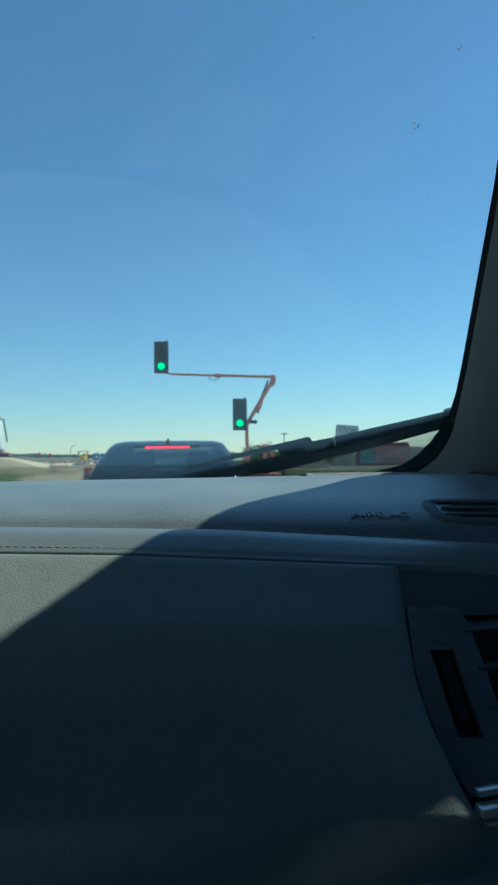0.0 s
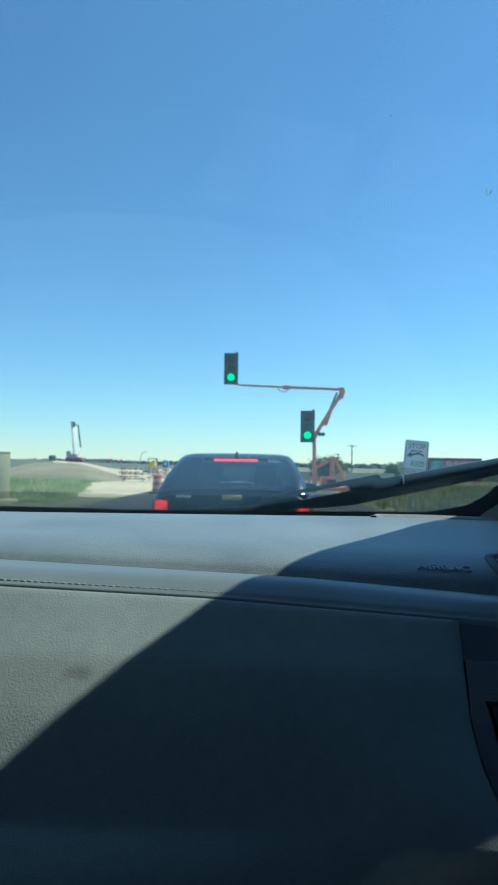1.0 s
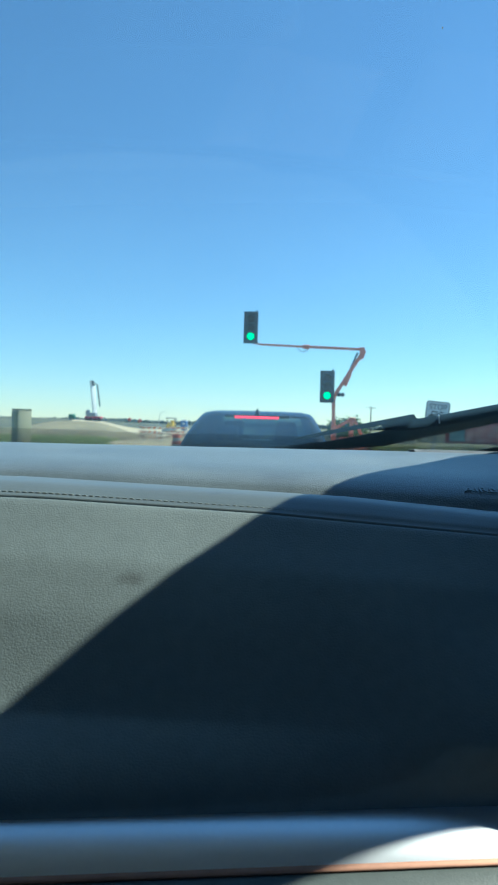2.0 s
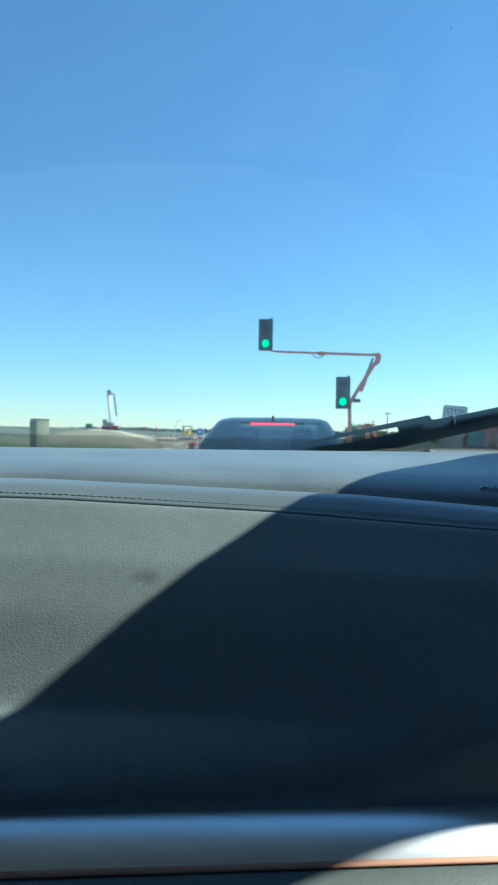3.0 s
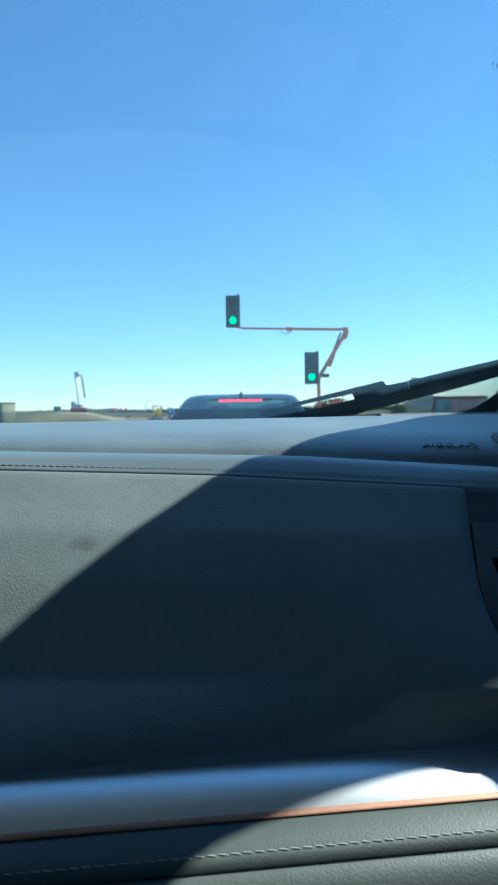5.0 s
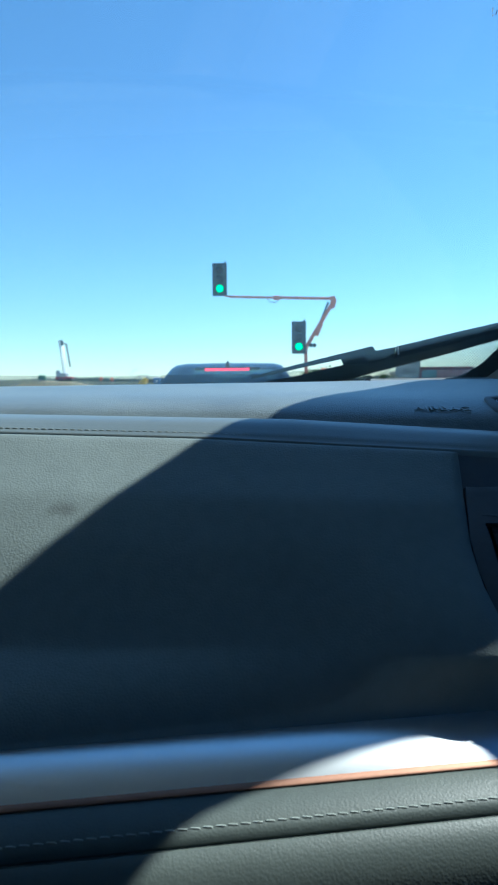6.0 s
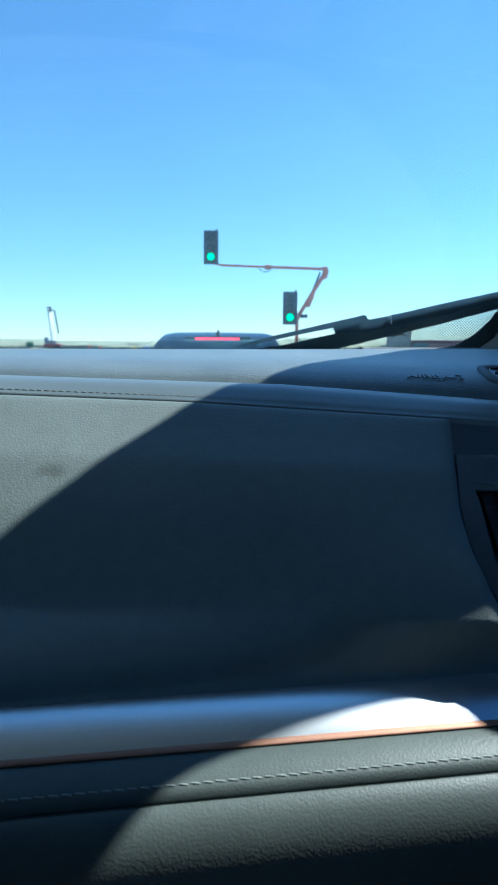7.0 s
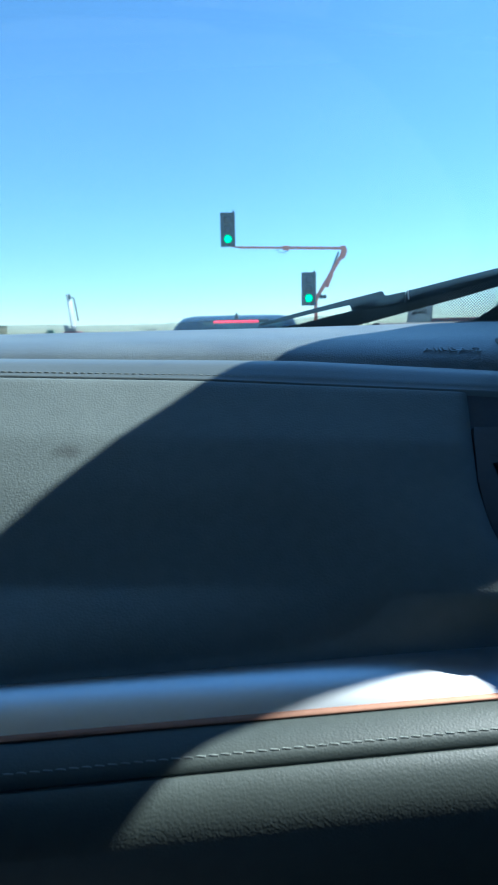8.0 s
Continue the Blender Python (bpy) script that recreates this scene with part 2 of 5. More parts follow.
TRIM_EDGE = [(1.19, 0.32), (1.238, 0.357), (1.262, 0.385), (1.287, 0.396), (1.305, 0.401), (1.343, 0.4015), (1.41, 0.4), (1.65, 0.3872), (1.72, 0.3795), (1.8, 0.3720), (1.93, 0.358)]


def edge_x(z):
    """Right edge of the clear glass at the height z."""
    return lerp(FRIT_EDGE, z)


LIP = [(-1.0, 1.205), (-0.62, 1.213), (-0.33, 1.2135), (0.0, 1.207), (0.16, 1.197), (0.4, 1.18)]
LIP_Y = [(-1.0, 0.70), (-0.33, 0.698), (0.0, 0.664), (0.16, 0.657), (0.4, 0.645)]
SEAM = [(-1.0, 1.2), (-0.62, 1.204), (-0.29, 1.2013), (-0.084, 1.195), (0.14, 1.183), (0.4, 1.169)]
SEAM_Y = [(-1.0, 0.607), (-0.29, 0.605), (-0.084, 0.600), (0.14, 0.588), (0.4, 0.57)]
FAR = [(-1.0, 1.237), (-0.4, 1.239), (0.0, 1.2415), (0.2, 1.244), (0.4, 1.244)]
XS = steps(-1.0, 0.36, 68)


# ---------------------------------------------------------------- dashboard
def build_dashboard():
    dash = thing("dashboard", "dark grey grained dashboard with stitched roll and metal trim strip", "dashboard", (MID, 0.8, 0.55))
    dash.location = (0, 0, 0)
    # top pad
    bm = bmesh.new()
    rings = []
    for x in XS:
        ly, lz, fz = lerp(LIP_Y, x), lerp(LIP, x), lerp(FAR, x)
        end = max(0.0, (x - 0.2) / 0.16)
        fe = lerp([(0.05, 1.02), (0.14, 1.012), (0.24, 0.985), (0.36, 0.945)], x)
        rings.append([(x, ly - 0.008, lz - 0.007), (x, ly, lz - 0.0015), (x, ly + 0.005, lz + 0.11 * (fz - lz)), (x, ly + 0.012, lz + 0.25 * (fz - lz)), (x, ly + 0.03, lz + 0.42 * (fz - lz)), (x, ly + 0.055, lz + 0.58 * (fz - lz)),
                      (x, ly + 0.09, lz + 0.69 * (fz - lz)), (x, ly + 0.15, lz + 0.80 * (fz - lz)), (x, 0.88, fz - 0.002), (x, 0.925, fz), (x, fe - 0.012, fz + 0.0004), (x, fe, fz - 0.001),
                      (x, fe + 0.006, fz - 0.006), (x, fe + 0.012, fz - 0.02), (x, 1.16 - 0.05 * end, fz - 0.06), (x, 1.3, fz - 0.1), (x, 1.3, 1.09), (x, ly + 0.03, 1.12), (x, ly - 0.008, lz - 0.02)])
    loft(bm, rings)
    top = part("top_pad", bm, TOP_VINYL, dash)
    # stitched roll below the lip
    bm = bmesh.new()
    rings = []
    for x in XS:
        ly, lz, sy, sz = lerp(LIP_Y, x), lerp(LIP, x), lerp(SEAM_Y, x), lerp(SEAM, x)
        h = lz - sz
        rings.append([(x, ly - 0.004, lz - 0.014), (x, ly - 0.0055, lz - 0.006), (x, ly - 0.009, lz - 0.0010), (x, ly - 0.014, lz + 0.0010), (x, ly - 0.021, lz + 0.0016),
                      (x, sy + 0.044, sz + 1.07 * h), (x, sy + 0.036, sz + 1.0 * h), (x, sy + 0.029, sz + 0.86 * h), (x, sy + 0.023, sz + 0.66 * h), (x, sy + 0.0175, sz + 0.45 * h), (x, sy + 0.0118, sz + 0.25 * h),
                      (x, sy + 0.0098, sz + 0.0018), (x, sy + 0.0085, sz + 0.0014), (x, sy + 0.0072, sz + 0.0006), (x, sy + 0.0064, sz - 0.0010), (x, sy + 0.0068, sz - 0.008), (x, sy + 0.03, sz - 0.02), (x, ly - 0.004, lz - 0.03)])
    loft(bm, rings)
    part("stitched_roll", bm, ROLL_VINYL, dash)
    # stitches
    bm = bmesh.new()
    x = -0.98
    while x < 0.15:
        y0, z0 = lerp(SEAM_Y, x) + 0.0128, lerp(SEAM, x) + 0.0040
        x1 = x + 0.0052
        y1, z1 = lerp(SEAM_Y, x1) + 0.0128, lerp(SEAM, x1) + 0.0040
        tube(bm, [(x, y0, z0 - 0.0009), (x + 0.001, y0, z0 - 0.00015), (x1 - 0.001, y1, z1 - 0.00015), (x1, y1, z1 - 0.0009)], [0.0003, 0.0005, 0.0005, 0.0003], 6, 1.5)
        x += 0.0066
    part("stitching", bm, THREAD, dash, "row of pale grey thread stitches", kind="stuff")
    # front panel, down to the trim strip, its right edge sweeping outward
    PROF = [(0.0, 0.0050, -0.0020), (0.008, 0.0046, 0.0010), (0.02, 0.0030, 0.0015), (0.04, 0.0003, 0.0004), (0.07, -0.0045, -0.0030), (0.2, -0.026, -0.019), (0.4, -0.056, -0.040), (0.6, -0.092, -0.073), (0.75, -0.121, -0.106), (0.86, -0.143, -0.130)]
    REDGE = [(0.0, 0.1425), (0.1, 0.140), (0.2, 0.1375), (0.4, 0.1325), (0.58, 0.1285), (0.68, 0.129), (0.8, 0.136), (0.9, 0.146), (1.0, 0.156)]
    SY = lambda x: 0.43 + 0.155 * x

    VB = 0.845
    ease = lambda q: (lambda c: c * c * (3 - 2 * c))(max(0.0, min(1.0, q)))

    def face(x, w):
        dy, dz = lerp([(a, b) for a, b, c in PROF], w), lerp([(a, c) for a, b, c in PROF], w)
        k = w / 0.86
        puff = 0.0120 * ease((x - 0.005) / 0.1) + 0.004 * ease((x - 0.09) / 0.05)
        return (lerp(SEAM_Y, x) * (1 - k) + 0.6 * k + dy - puff * ease((w - 0.56) / 0.22),
                lerp(SEAM, x) * (1 - k) + 1.195 * k + dz)

    def surface(x, v):
        yy, zz = face(x, min(v, VB))
        if v > VB:
            # the lower end rounds over and turns down behind the trim strip
            q = (v - VB) / (1 - VB)
            ya, za = face(x, VB - 0.04)
            ye, ze = SY(x) + 0.003, 1.0232
            a, b, c, d = (1 - q) ** 3, 3 * q * (1 - q) ** 2, 3 * q * q * (1 - q), q ** 3
            yy = yy * a + (yy + 0.8 * (yy - ya)) * b + (ye + 0.001) * c + ye * d
            zz = zz * a + (zz + 0.8 * (zz - za)) * b + 1.050 * c + ze * d
        return x, yy, zz - 0.0022

    def panel(u, v):
        x, yy, zz = surface(-1.0 + (lerp(REDGE, v) + 1.0) * u, v)
        edge = max(0.0, (u - 0.988) / 0.012)
        return (x, yy + 0.0045 * edge ** 2.5, zz - 0.001 * edge ** 2)

    def panel_end(u, v):
        x, yy, zz = surface(0.13 + 0.2 * u, v)
        return (x, yy + 0.0022 * (1 - u), zz)

    bm = bmesh.new()
    us = steps(0, 0.97, 40) + steps(0.976, 0.988, 2) + steps(0.99, 1.0, 6)
    slab(bm, panel, us, steps(0, 0.04, 10) + steps(0.07, 0.845, 24) + steps(0.86, 1.0, 15), (0, 0.02, -0.012))
    part("front_panel", bm, LEATHER, dash)
    bm = bmesh.new()
    slab(bm, panel_end, steps(0, 1, 12), steps(0.855, 1.0, 16), (0, 0.02, -0.012))
    part("lower_panel", bm, LEATHER, dash)
    # satin trim strip, copper piping and knee bolster

    def sweep(name, prof, mat, xs, label="", kind=""):
        b = bmesh.new()
        loft(b, [[(x, SY(x) + p, q) for p, q in prof] for x in xs])
        return part(name, b, mat, dash, label, kind=kind)

    # half-round section of the strip
    ARC = [(0.0105 - 0.0759 * math.sin(radians(a)), 1.0232 - 0.0759 * (1 - math.cos(radians(a)))) for a in range(-13, 36, 3)]
    xl = steps(-1.0, 0.34, 54)
    sweep("trim_strip", ARC + [(-0.0330, 1.0080), (-0.02, 1.000), (0.02, 1.000)],
          TRIM_METAL, xl, "satin silver metal trim strip")
    sweep("copper_piping", [(-0.0310, 1.0106), (-0.0330, 1.0100), (-0.0350, 1.0094), (-0.0355, 1.0088), (-0.0351, 1.0079), (-0.030, 1.0070)], COPPER, xl, "thin copper-coloured accent line")
    sweep("bolster_top", [(-0.030, 1.0070), (-0.0345, 1.0076), (-0.039, 1.0078), (-0.046, 1.0070), (-0.053, 1.0050), (-0.058, 1.0030), (-0.0610, 1.0006), (-0.0619, 0.9980), (-0.06, 0.994), (-0.02, 0.985), (-0.01, 1.0)], LEATHER_PAD, xl,
          "grained padded bolster top")
    sweep("knee_bolster", [(-0.060, 0.9965), (-0.0632, 0.9962), (-0.0652, 0.9976), (-0.0692, 0.9962), (-0.0745, 0.9920), (-0.0790, 0.9865), (-0.0824, 0.9800), (-0.0848, 0.9725), (-0.0864, 0.9640), (-0.0873, 0.955), (-0.0876, 0.945), (-0.0868, 0.925), (-0.085, 0.89), (-0.065, 0.83), (0.0, 0.75), (0.1, 0.72), (0.1, 0.96), (-0.03, 0.98)],
          LEATHER_PAD, xl, "grained knee bolster")
    bm = bmesh.new()
    x = -0.98
    while x < 0.33:
        p = [(x + d, SY(x + d) - 0.0565 - 0.0009 * d / 0.006, 1.00345 + h) for d, h in ((0, -0.0006), (0.0007, 0.0001), (0.0030, 0.0002), (0.0053, 0.0), (0.006, -0.0008))]
        tube(bm, p, [0.00025, 0.00042, 0.00044, 0.00042, 0.00025], 8, 1.4)
        x += 0.0068
    part("bolster_stitching", bm, THREAD, dash, "row of pale grey thread stitches", kind="stuff")
    # lower dash body behind the panels
    bm = bmesh.new()
    loft(bm, [[(x, 0.66, 1.1), (x, 1.25, 1.1), (x, 1.25, 0.55), (x, 0.62, 0.55), (x, 0.5, 0.7), (x, 0.47, 0.96), (x, 0.5, 1.0)] for x in (-1.02, 0.38)])
    part("dash_core", bm, BLACK_PLASTIC, dash)
    # end cap with the side air vent
    PZ = [(1.0235, 0.44), (1.04, 0.446), (1.065, 0.457), (1.089, 0.479), (1.122, 0.508), (1.155, 0.544), (1.176, 0.574), (1.195, 0.6)]

    def on_vent(x, z, off=0.012):
        return Vector((x, lerp(PZ, z) + off - 0.005, z))

    EDGE = [(1.045, 0.162), (1.065, 0.1475), (1.081, 0.1395), (1.104, 0.1335), (1.123, 0.1325), (1.153, 0.1385), (1.165, 0.142)]
    bm = bmesh.new()
    outer = lambda z: lerp([(1.045, 0.215), (1.101, 0.180), (1.149, 0.1785), (1.156, 0.175), (1.158, 0.165)], z)

    def bezel(u, v):
        z = 1.064 + 0.094 * v
        x0, x1 = lerp(EDGE, z) - 0.003, outer(z)
        return on_vent(x0 + (x1 - x0) * u, z, 0.012 - 0.003 * math.sin(math.pi * min(1.0, u * 1.0)))

    SL = lambda z: lerp([(1.0895, 0.1465), (1.135, 0.1435)], z)
    SR = lambda z: lerp([(1.0905, 0.1635), (1.135, 0.1605)], z)
    nu, nv = 84, 96
    uu, vv = steps(0, 1, nu), steps(0, 1, nv)
    grid = [[bm.verts.new(bezel(u, v)) for v in vv] for u in uu]
    back = [[bm.verts.new(bezel(u, v) + Vector((0, 0.012, -0.006))) for v in vv] for u in uu]

    def keep(i, j):
        if not (0 <= i < nu and 0 <= j < nv):
            return False
        p = bezel((uu[i] + uu[i + 1]) / 2, (vv[j] + vv[j + 1]) / 2)
        return not (1.090 < p.z < 1.1345 and SL(p.z) < p.x < SR(p.z))

    for i in range(nu):
        for j in range(nv):
            if not keep(i, j):
                continue
            bm.faces.new((grid[i][j], grid[i + 1][j], grid[i + 1][j + 1], grid[i][j + 1]))
            bm.faces.new((back[i][j], back[i][j + 1], back[i + 1][j + 1], back[i + 1][j]))
            for di, dj, a, b in ((-1, 0, (i, j), (i, j + 1)), (1, 0, (i + 1, j), (i + 1, j + 1)), (0, -1, (i, j), (i + 1, j)), (0, 1, (i, j + 1), (i + 1, j + 1))):
                if not keep(i + di, j + dj):
                    bm.faces.new((grid[a[0]][a[1]], grid[b[0]][b[1]], back[b[0]][b[1]], back[a[0]][a[1]]))
    shelf = bmesh.new()
    slab(shelf, lambda u, v: on_vent(0.135 + 0.2 * u, 1.148 + 0.034 * v, 0.034 - 0.014 * v), steps(0, 1, 4), steps(0, 1, 4), (0, 0.01, -0.004))
    part("vent_shelf", shelf, GREY_PLASTIC, dash)
    vent = part("side_vent", bm, GREY_PLASTIC, dash, "dark grey side air vent bezel")
    # raised rim along the slot
    bm = bmesh.new()
    tube(bm, [on_vent(0.1425, 1.1395, 0.0105), on_vent(0.152, 1.1390, 0.0095), on_vent(0.160, 1.1375, 0.0095), on_vent(0.1635, 1.132, 0.0095), on_vent(0.1650, 1.115, 0.0095), on_vent(0.1668, 1.094, 0.0100)], [0.0006, 0.0013, 0.0015, 0.0015, 0.0014, 0.0008], 8)
    part("slot_rim", bm, GREY_PLASTIC, vent)
    bm = bmesh.new()
    loft(bm, [[on_vent(x, z, o) for x, z in ((0.141, 1.139), (0.164, 1.139), (0.167, 1.086), (0.143, 1.086))] for o in (0.0225, 0.04)])
    part("slot_back", bm, BLACK_PLASTIC, vent)
    bm = bmesh.new()
    c0, c1 = on_vent(0.1535, 1.130, 0.0185), on_vent(0.1565, 1.096, 0.0185)
    beam(bm, c0, c1, 0.010, 0.004, 0.001)
    for k in range(18):
        p = c0.lerp(c1, k / 17) + Vector((0, -0.002, 0.0005))
        beam(bm, p - Vector((0.005, 0, 0)), p + Vector((0.005, 0, 0)), 0.001, 0.0012)
    part("thumb_wheel", bm, BLACK_PLASTIC, vent, "ribbed black thumb wheel")
    for k in range(5):
        bm = bmesh.new()
        z = 1.143 - 0.02 * k
        q = on_vent(0.18, z, 0.022)
        beam(bm, (0.172, q.y, z), (0.33, q.y + 0.01, z + 0.004), 0.022, 0.003, 0.001)
        part("slat", bm, BLACK_PLASTIC, vent)
    # outer end of the dash
    bm = bmesh.new()
    box(bm, (0.25, 0.66, 1.0), (0.25, 0.12, 0.34), None, 0.01)
    part("end_cover", bm, GREY_PLASTIC, dash)
    # chrome end of the trim by the vent
    bm = bmesh.new()
    beam(bm, (0.1425, 0.4475, 1.0645), (0.26, 0.464, 1.0667), 0.010, 0.0065, 0.0024)
    beam(bm, (0.1445, 0.453, 1.0725), (0.26, 0.469, 1.0765), 0.006, 0.004, 0.0012)
    beam(bm, (0.1455, 0.444, 1.0592), (0.26, 0.460, 1.0607), 0.006, 0.0012, 0.0004)
    part("chrome_end", bm, CHROME, dash, "bright chrome end piece")
    # side window demister on top
    dem = bmesh.new()

    def frame_pt(a, rx, ry, dz):
        return Vector((0.2785 + rx * math.copysign(abs(math.cos(a)) ** 0.45, math.cos(a)), 0.696 + ry * math.copysign(abs(math.sin(a)) ** 0.45, math.sin(a)), 0)) + Vector((0, 0, dz))

    def on_top(p):
        ly, lz, fz = lerp(LIP_Y, p.x), lerp(LIP, p.x), lerp(FAR, p.x)
        y = p.y - ly
        return lerp([(0, lz), (0.012, lz + 0.25 * (fz - lz)), (0.03, lz + 0.42 * (fz - lz)), (0.055, lz + 0.58 * (fz - lz)), (0.09, lz + 0.69 * (fz - lz))], y)

    rings = []
    for rx, ry, dz in ((0.0765, 0.0295, -0.0006), (0.0755, 0.0285, 0.0024), (0.0735, 0.0270, 0.0030), (0.0675, 0.0210, 0.0026), (0.0655, 0.0192, 0.0004)):
        ring = []
        for k in range(72):
            p = frame_pt(2 * math.pi * k / 72, rx, ry, 0)
            ring.append((p.x, p.y, on_top(p) + dz))
        rings.append(ring)
    loft(dem, rings, cap=False)
    demist = part("demister_vent", dem, GREY_PLASTIC, dash, "black side window demister slot")
    # black plate on the closed pad stands in for the opening's shade
    dem = bmesh.new()
    ring = [frame_pt(2 * math.pi * k / 72, 0.0655, 0.0195, 0) for k in range(72)]
    loft(dem, [[(p.x, p.y, on_top(p) + 0.0012) for p in ring], [(p.x, p.y, on_top(p) + 0.0004) for p in ring]])
    part("slot", dem, FRIT, demist)
    for k in range(3):
        dem = bmesh.new()
        y = 0.682 + 0.014 * k
        a, b = Vector((0.217, y, 0)), Vector((0.335, y, 0))
        beam(dem, (a.x, y, on_top(a) + 0.0022), (b.x, y, on_top(b) + 0.0022), 0.0022, 0.002, 0.0005)
        part("slat", dem, GREY_PLASTIC, demist)
    # perforated defroster strip standing just proud of the crest
    bm = bmesh.new()

    def strip(u, v):
        x = 0.128 + 0.17 * u
        taper = min(1.0, u / 0.06) ** 0.5
        return (x, lerp([(0.128, 0.996), (0.2, 0.985), (0.3, 0.962)], x) + (v - 0.35) * 0.05 * taper, lerp(FAR, x) - 0.0008 + (0.0032 * math.sin(math.pi * min(v, 0.5)) ** 0.6 + 0.0015 * max(0.0, v - 0.5)) * taper - 0.010 * (v > 0.93))

    slab(bm, strip, steps(0, 0.06, 6) + steps(0.1, 1, 18), steps(0, 1, 8), (0, 0.002, -0.012))
    grille = part("defroster_strip", bm, PILLAR_TRIM, dash, "pale grey perforated defroster strip")
    # no holes are cut: small black boxes paint the shade inside them
    bm = bmesh.new()
    for i in range(54):
        for j in range(5):
            p = Vector(strip(0.09 + 0.90 * (i + 0.5 * (j % 2)) / 54, 0.16 + 0.14 * j))
            box(bm, p, (0.0014, 0.0028, 0.0003))
    part("hole_shade_dots", bm, FRIT, grille, kind="stuff")
    bm = bmesh.new()
    box(bm, (0.1285, 0.990, 1.2442), (0.008, 0.014, 0.004), None, 0.0015)
    part("end_clip", bm, BLACK_PLASTIC, grille)
    # raised lettering
    cu = bpy.data.curves.new("airbag_lettering", "FONT")
    cu.body, cu.size, cu.extrude, cu.bevel_depth, cu.align_x = "AIRBAG", 0.0157, 0.0003, 0.00015, "LEFT"
    cu.space_character = 1.06
    txt = new("airbag_lettering", cu)
    txt.parent = dash
    txt.data.materials.append(TOP_VINYL)
    txt.location = (0.1235, 0.6765, 1.2148)
    txt.rotation_euler = (radians(17), radians(1.0), 0)
    return dash


# ---------------------------------------------------------------- the vehicle's shell
def build_shell():
    suv = thing("suv", "dark grey suv with a light grey headliner, seen from its cabin", "car", (0, 0, 0))
    # roof and headliner
    bm = bmesh.new()
    slab(bm, lambda u, v: (MID + 1.44 * (u - 0.5), 0.74 - 3.08 * v, 2.06 - 0.06 * (2 * u - 1) ** 2 + 0.03 * math.sin(math.pi * v)), steps(0, 1, 12), steps(0, 1, 10), (0, 0, -0.02))
    part("roof", bm, SUV_PAINT, suv)
    bm = bmesh.new()
    slab(bm, lambda u, v: (MID + 1.38 * (u - 0.5), 0.72 - 3.02 * v, 2.02 - 0.05 * (2 * u - 1) ** 2 + 0.02 * math.sin(math.pi * v)), steps(0, 1, 12), steps(0, 1, 10), (0, 0, -0.015))
    part("headliner", bm, HEADLINER, suv, "light grey cloth headliner")
    # pillars
    def pillar(name, sign):
        def X(x):
            return x if sign > 0 else 2 * MID - x
        b = bmesh.new()
        rings = []
        for z in (1.19, 1.225, 1.242, 1.25, 1.264, 1.275, 1.285, 1.3, 1.312, 1.327, 1.343, 1.38, 1.41, 1.5, 1.6, 1.7, 1.8, 1.93, 2.0):
            x = lerp(TRIM_EDGE, z)
            yg = glass_y(x, z) - 0.014
            w = lerp([(1.19, 0.25), (1.264, 0.12), (1.343, 0.05), (1.93, 0.05)], z)
            rings.append([(X(x), yg, z), (X(x + 0.004), yg - 0.012, z), (X(x + 0.025), yg - 0.045, z), (X(x + 0.055), yg - 0.085, z), (X(x + 0.07 + w * 0.3), yg - 0.125, z),
                          (X(0.455 - 0.04 * (z - 1.2) + 0.02), yg - 0.14, z), (X(0.475), yg - 0.05, z), (X(max(x + 0.02, 0.45)), yg + 0.01, z)])
        loft(b, rings)
        part(name, b, PILLAR_TRIM, suv, "light grey moulded pillar trim")
        b = bmesh.new()
        rings = []
        for z in (1.2, 1.3, 1.4, 1.5, 1.6, 1.7, 1.8, 1.93, 2.0):
            y = glass_y(0.45, z)
            rings.append([(X(0.46), y + 0.012, z), (X(0.505 - 0.03 * (z - 1.2)), y - 0.03, z), (X(0.505 - 0.03 * (z - 1.2)), y - 0.14, z), (X(0.48), y - 0.14, z), (X(0.478), y - 0.02, z)])
        loft(b, rings)
        part("outer_pillar", b, SUV_PAINT, suv)
    pillar("a_pillar", 1)
    pillar("a_pillar", -1)
    # windshield
    ws = bmesh.new()
    slab(ws, lambda u, v: (MID + (0.735 - 0.06 * v) * (2 * u - 1), glass_y(MID + (0.735 - 0.06 * v) * (2 * u - 1), 1.19 + 0.83 * v), 1.19 + 0.83 * v), steps(0, 1, 30), steps(0, 1, 16), (0, 0.005, 0.003))
    glass = part("windshield", ws, WINDSHIELD, suv, "clear curved windshield glass")
    glass.visible_shadow = False
    # solid black border
    bm = bmesh.new()
    # bottom border between the glass's lower end and the frit edge
    zf = lambda x: lerp([(-0.4, 1.223), (0.0, 1.228), (0.18, 1.234), (0.27, 1.237), (0.334, 1.252), (0.365, 1.275), (0.385, 1.309), (0.397, 1.343)], x)
    mirror = lambda x: x if x > MID else 2 * MID - x
    xs = steps(MID - 0.717, MID + 0.717, 160)
    low = [(x, 1.192) for x in xs]
    up = [(x, zf(mirror(x))) for x in xs]
    P = lambda x, z, o: (x, glass_y(x, z) + 0.0032 - o, z)
    loft(bm, [[P(a[0], a[1], 0.0), P(a[0], (a[1] + b[1]) / 2, 0.0), P(b[0], b[1], 0.0), P(b[0], b[1], 0.001), P(a[0], (a[1] + b[1]) / 2, 0.001), P(a[0], a[1], 0.001)] for a, b in zip(low, up)])
    part("frit_border", bm, FRIT, glass, "black printed border of the glass")
    for sgn in (1, -1):
        bm = bmesh.new()
        rings = []
        for z in steps(1.2, 1.33, 4) + steps(1.335, 2.01, 20):
            xi = edge_x(z) + 0.0005 if z > 1.333 else 0.3968
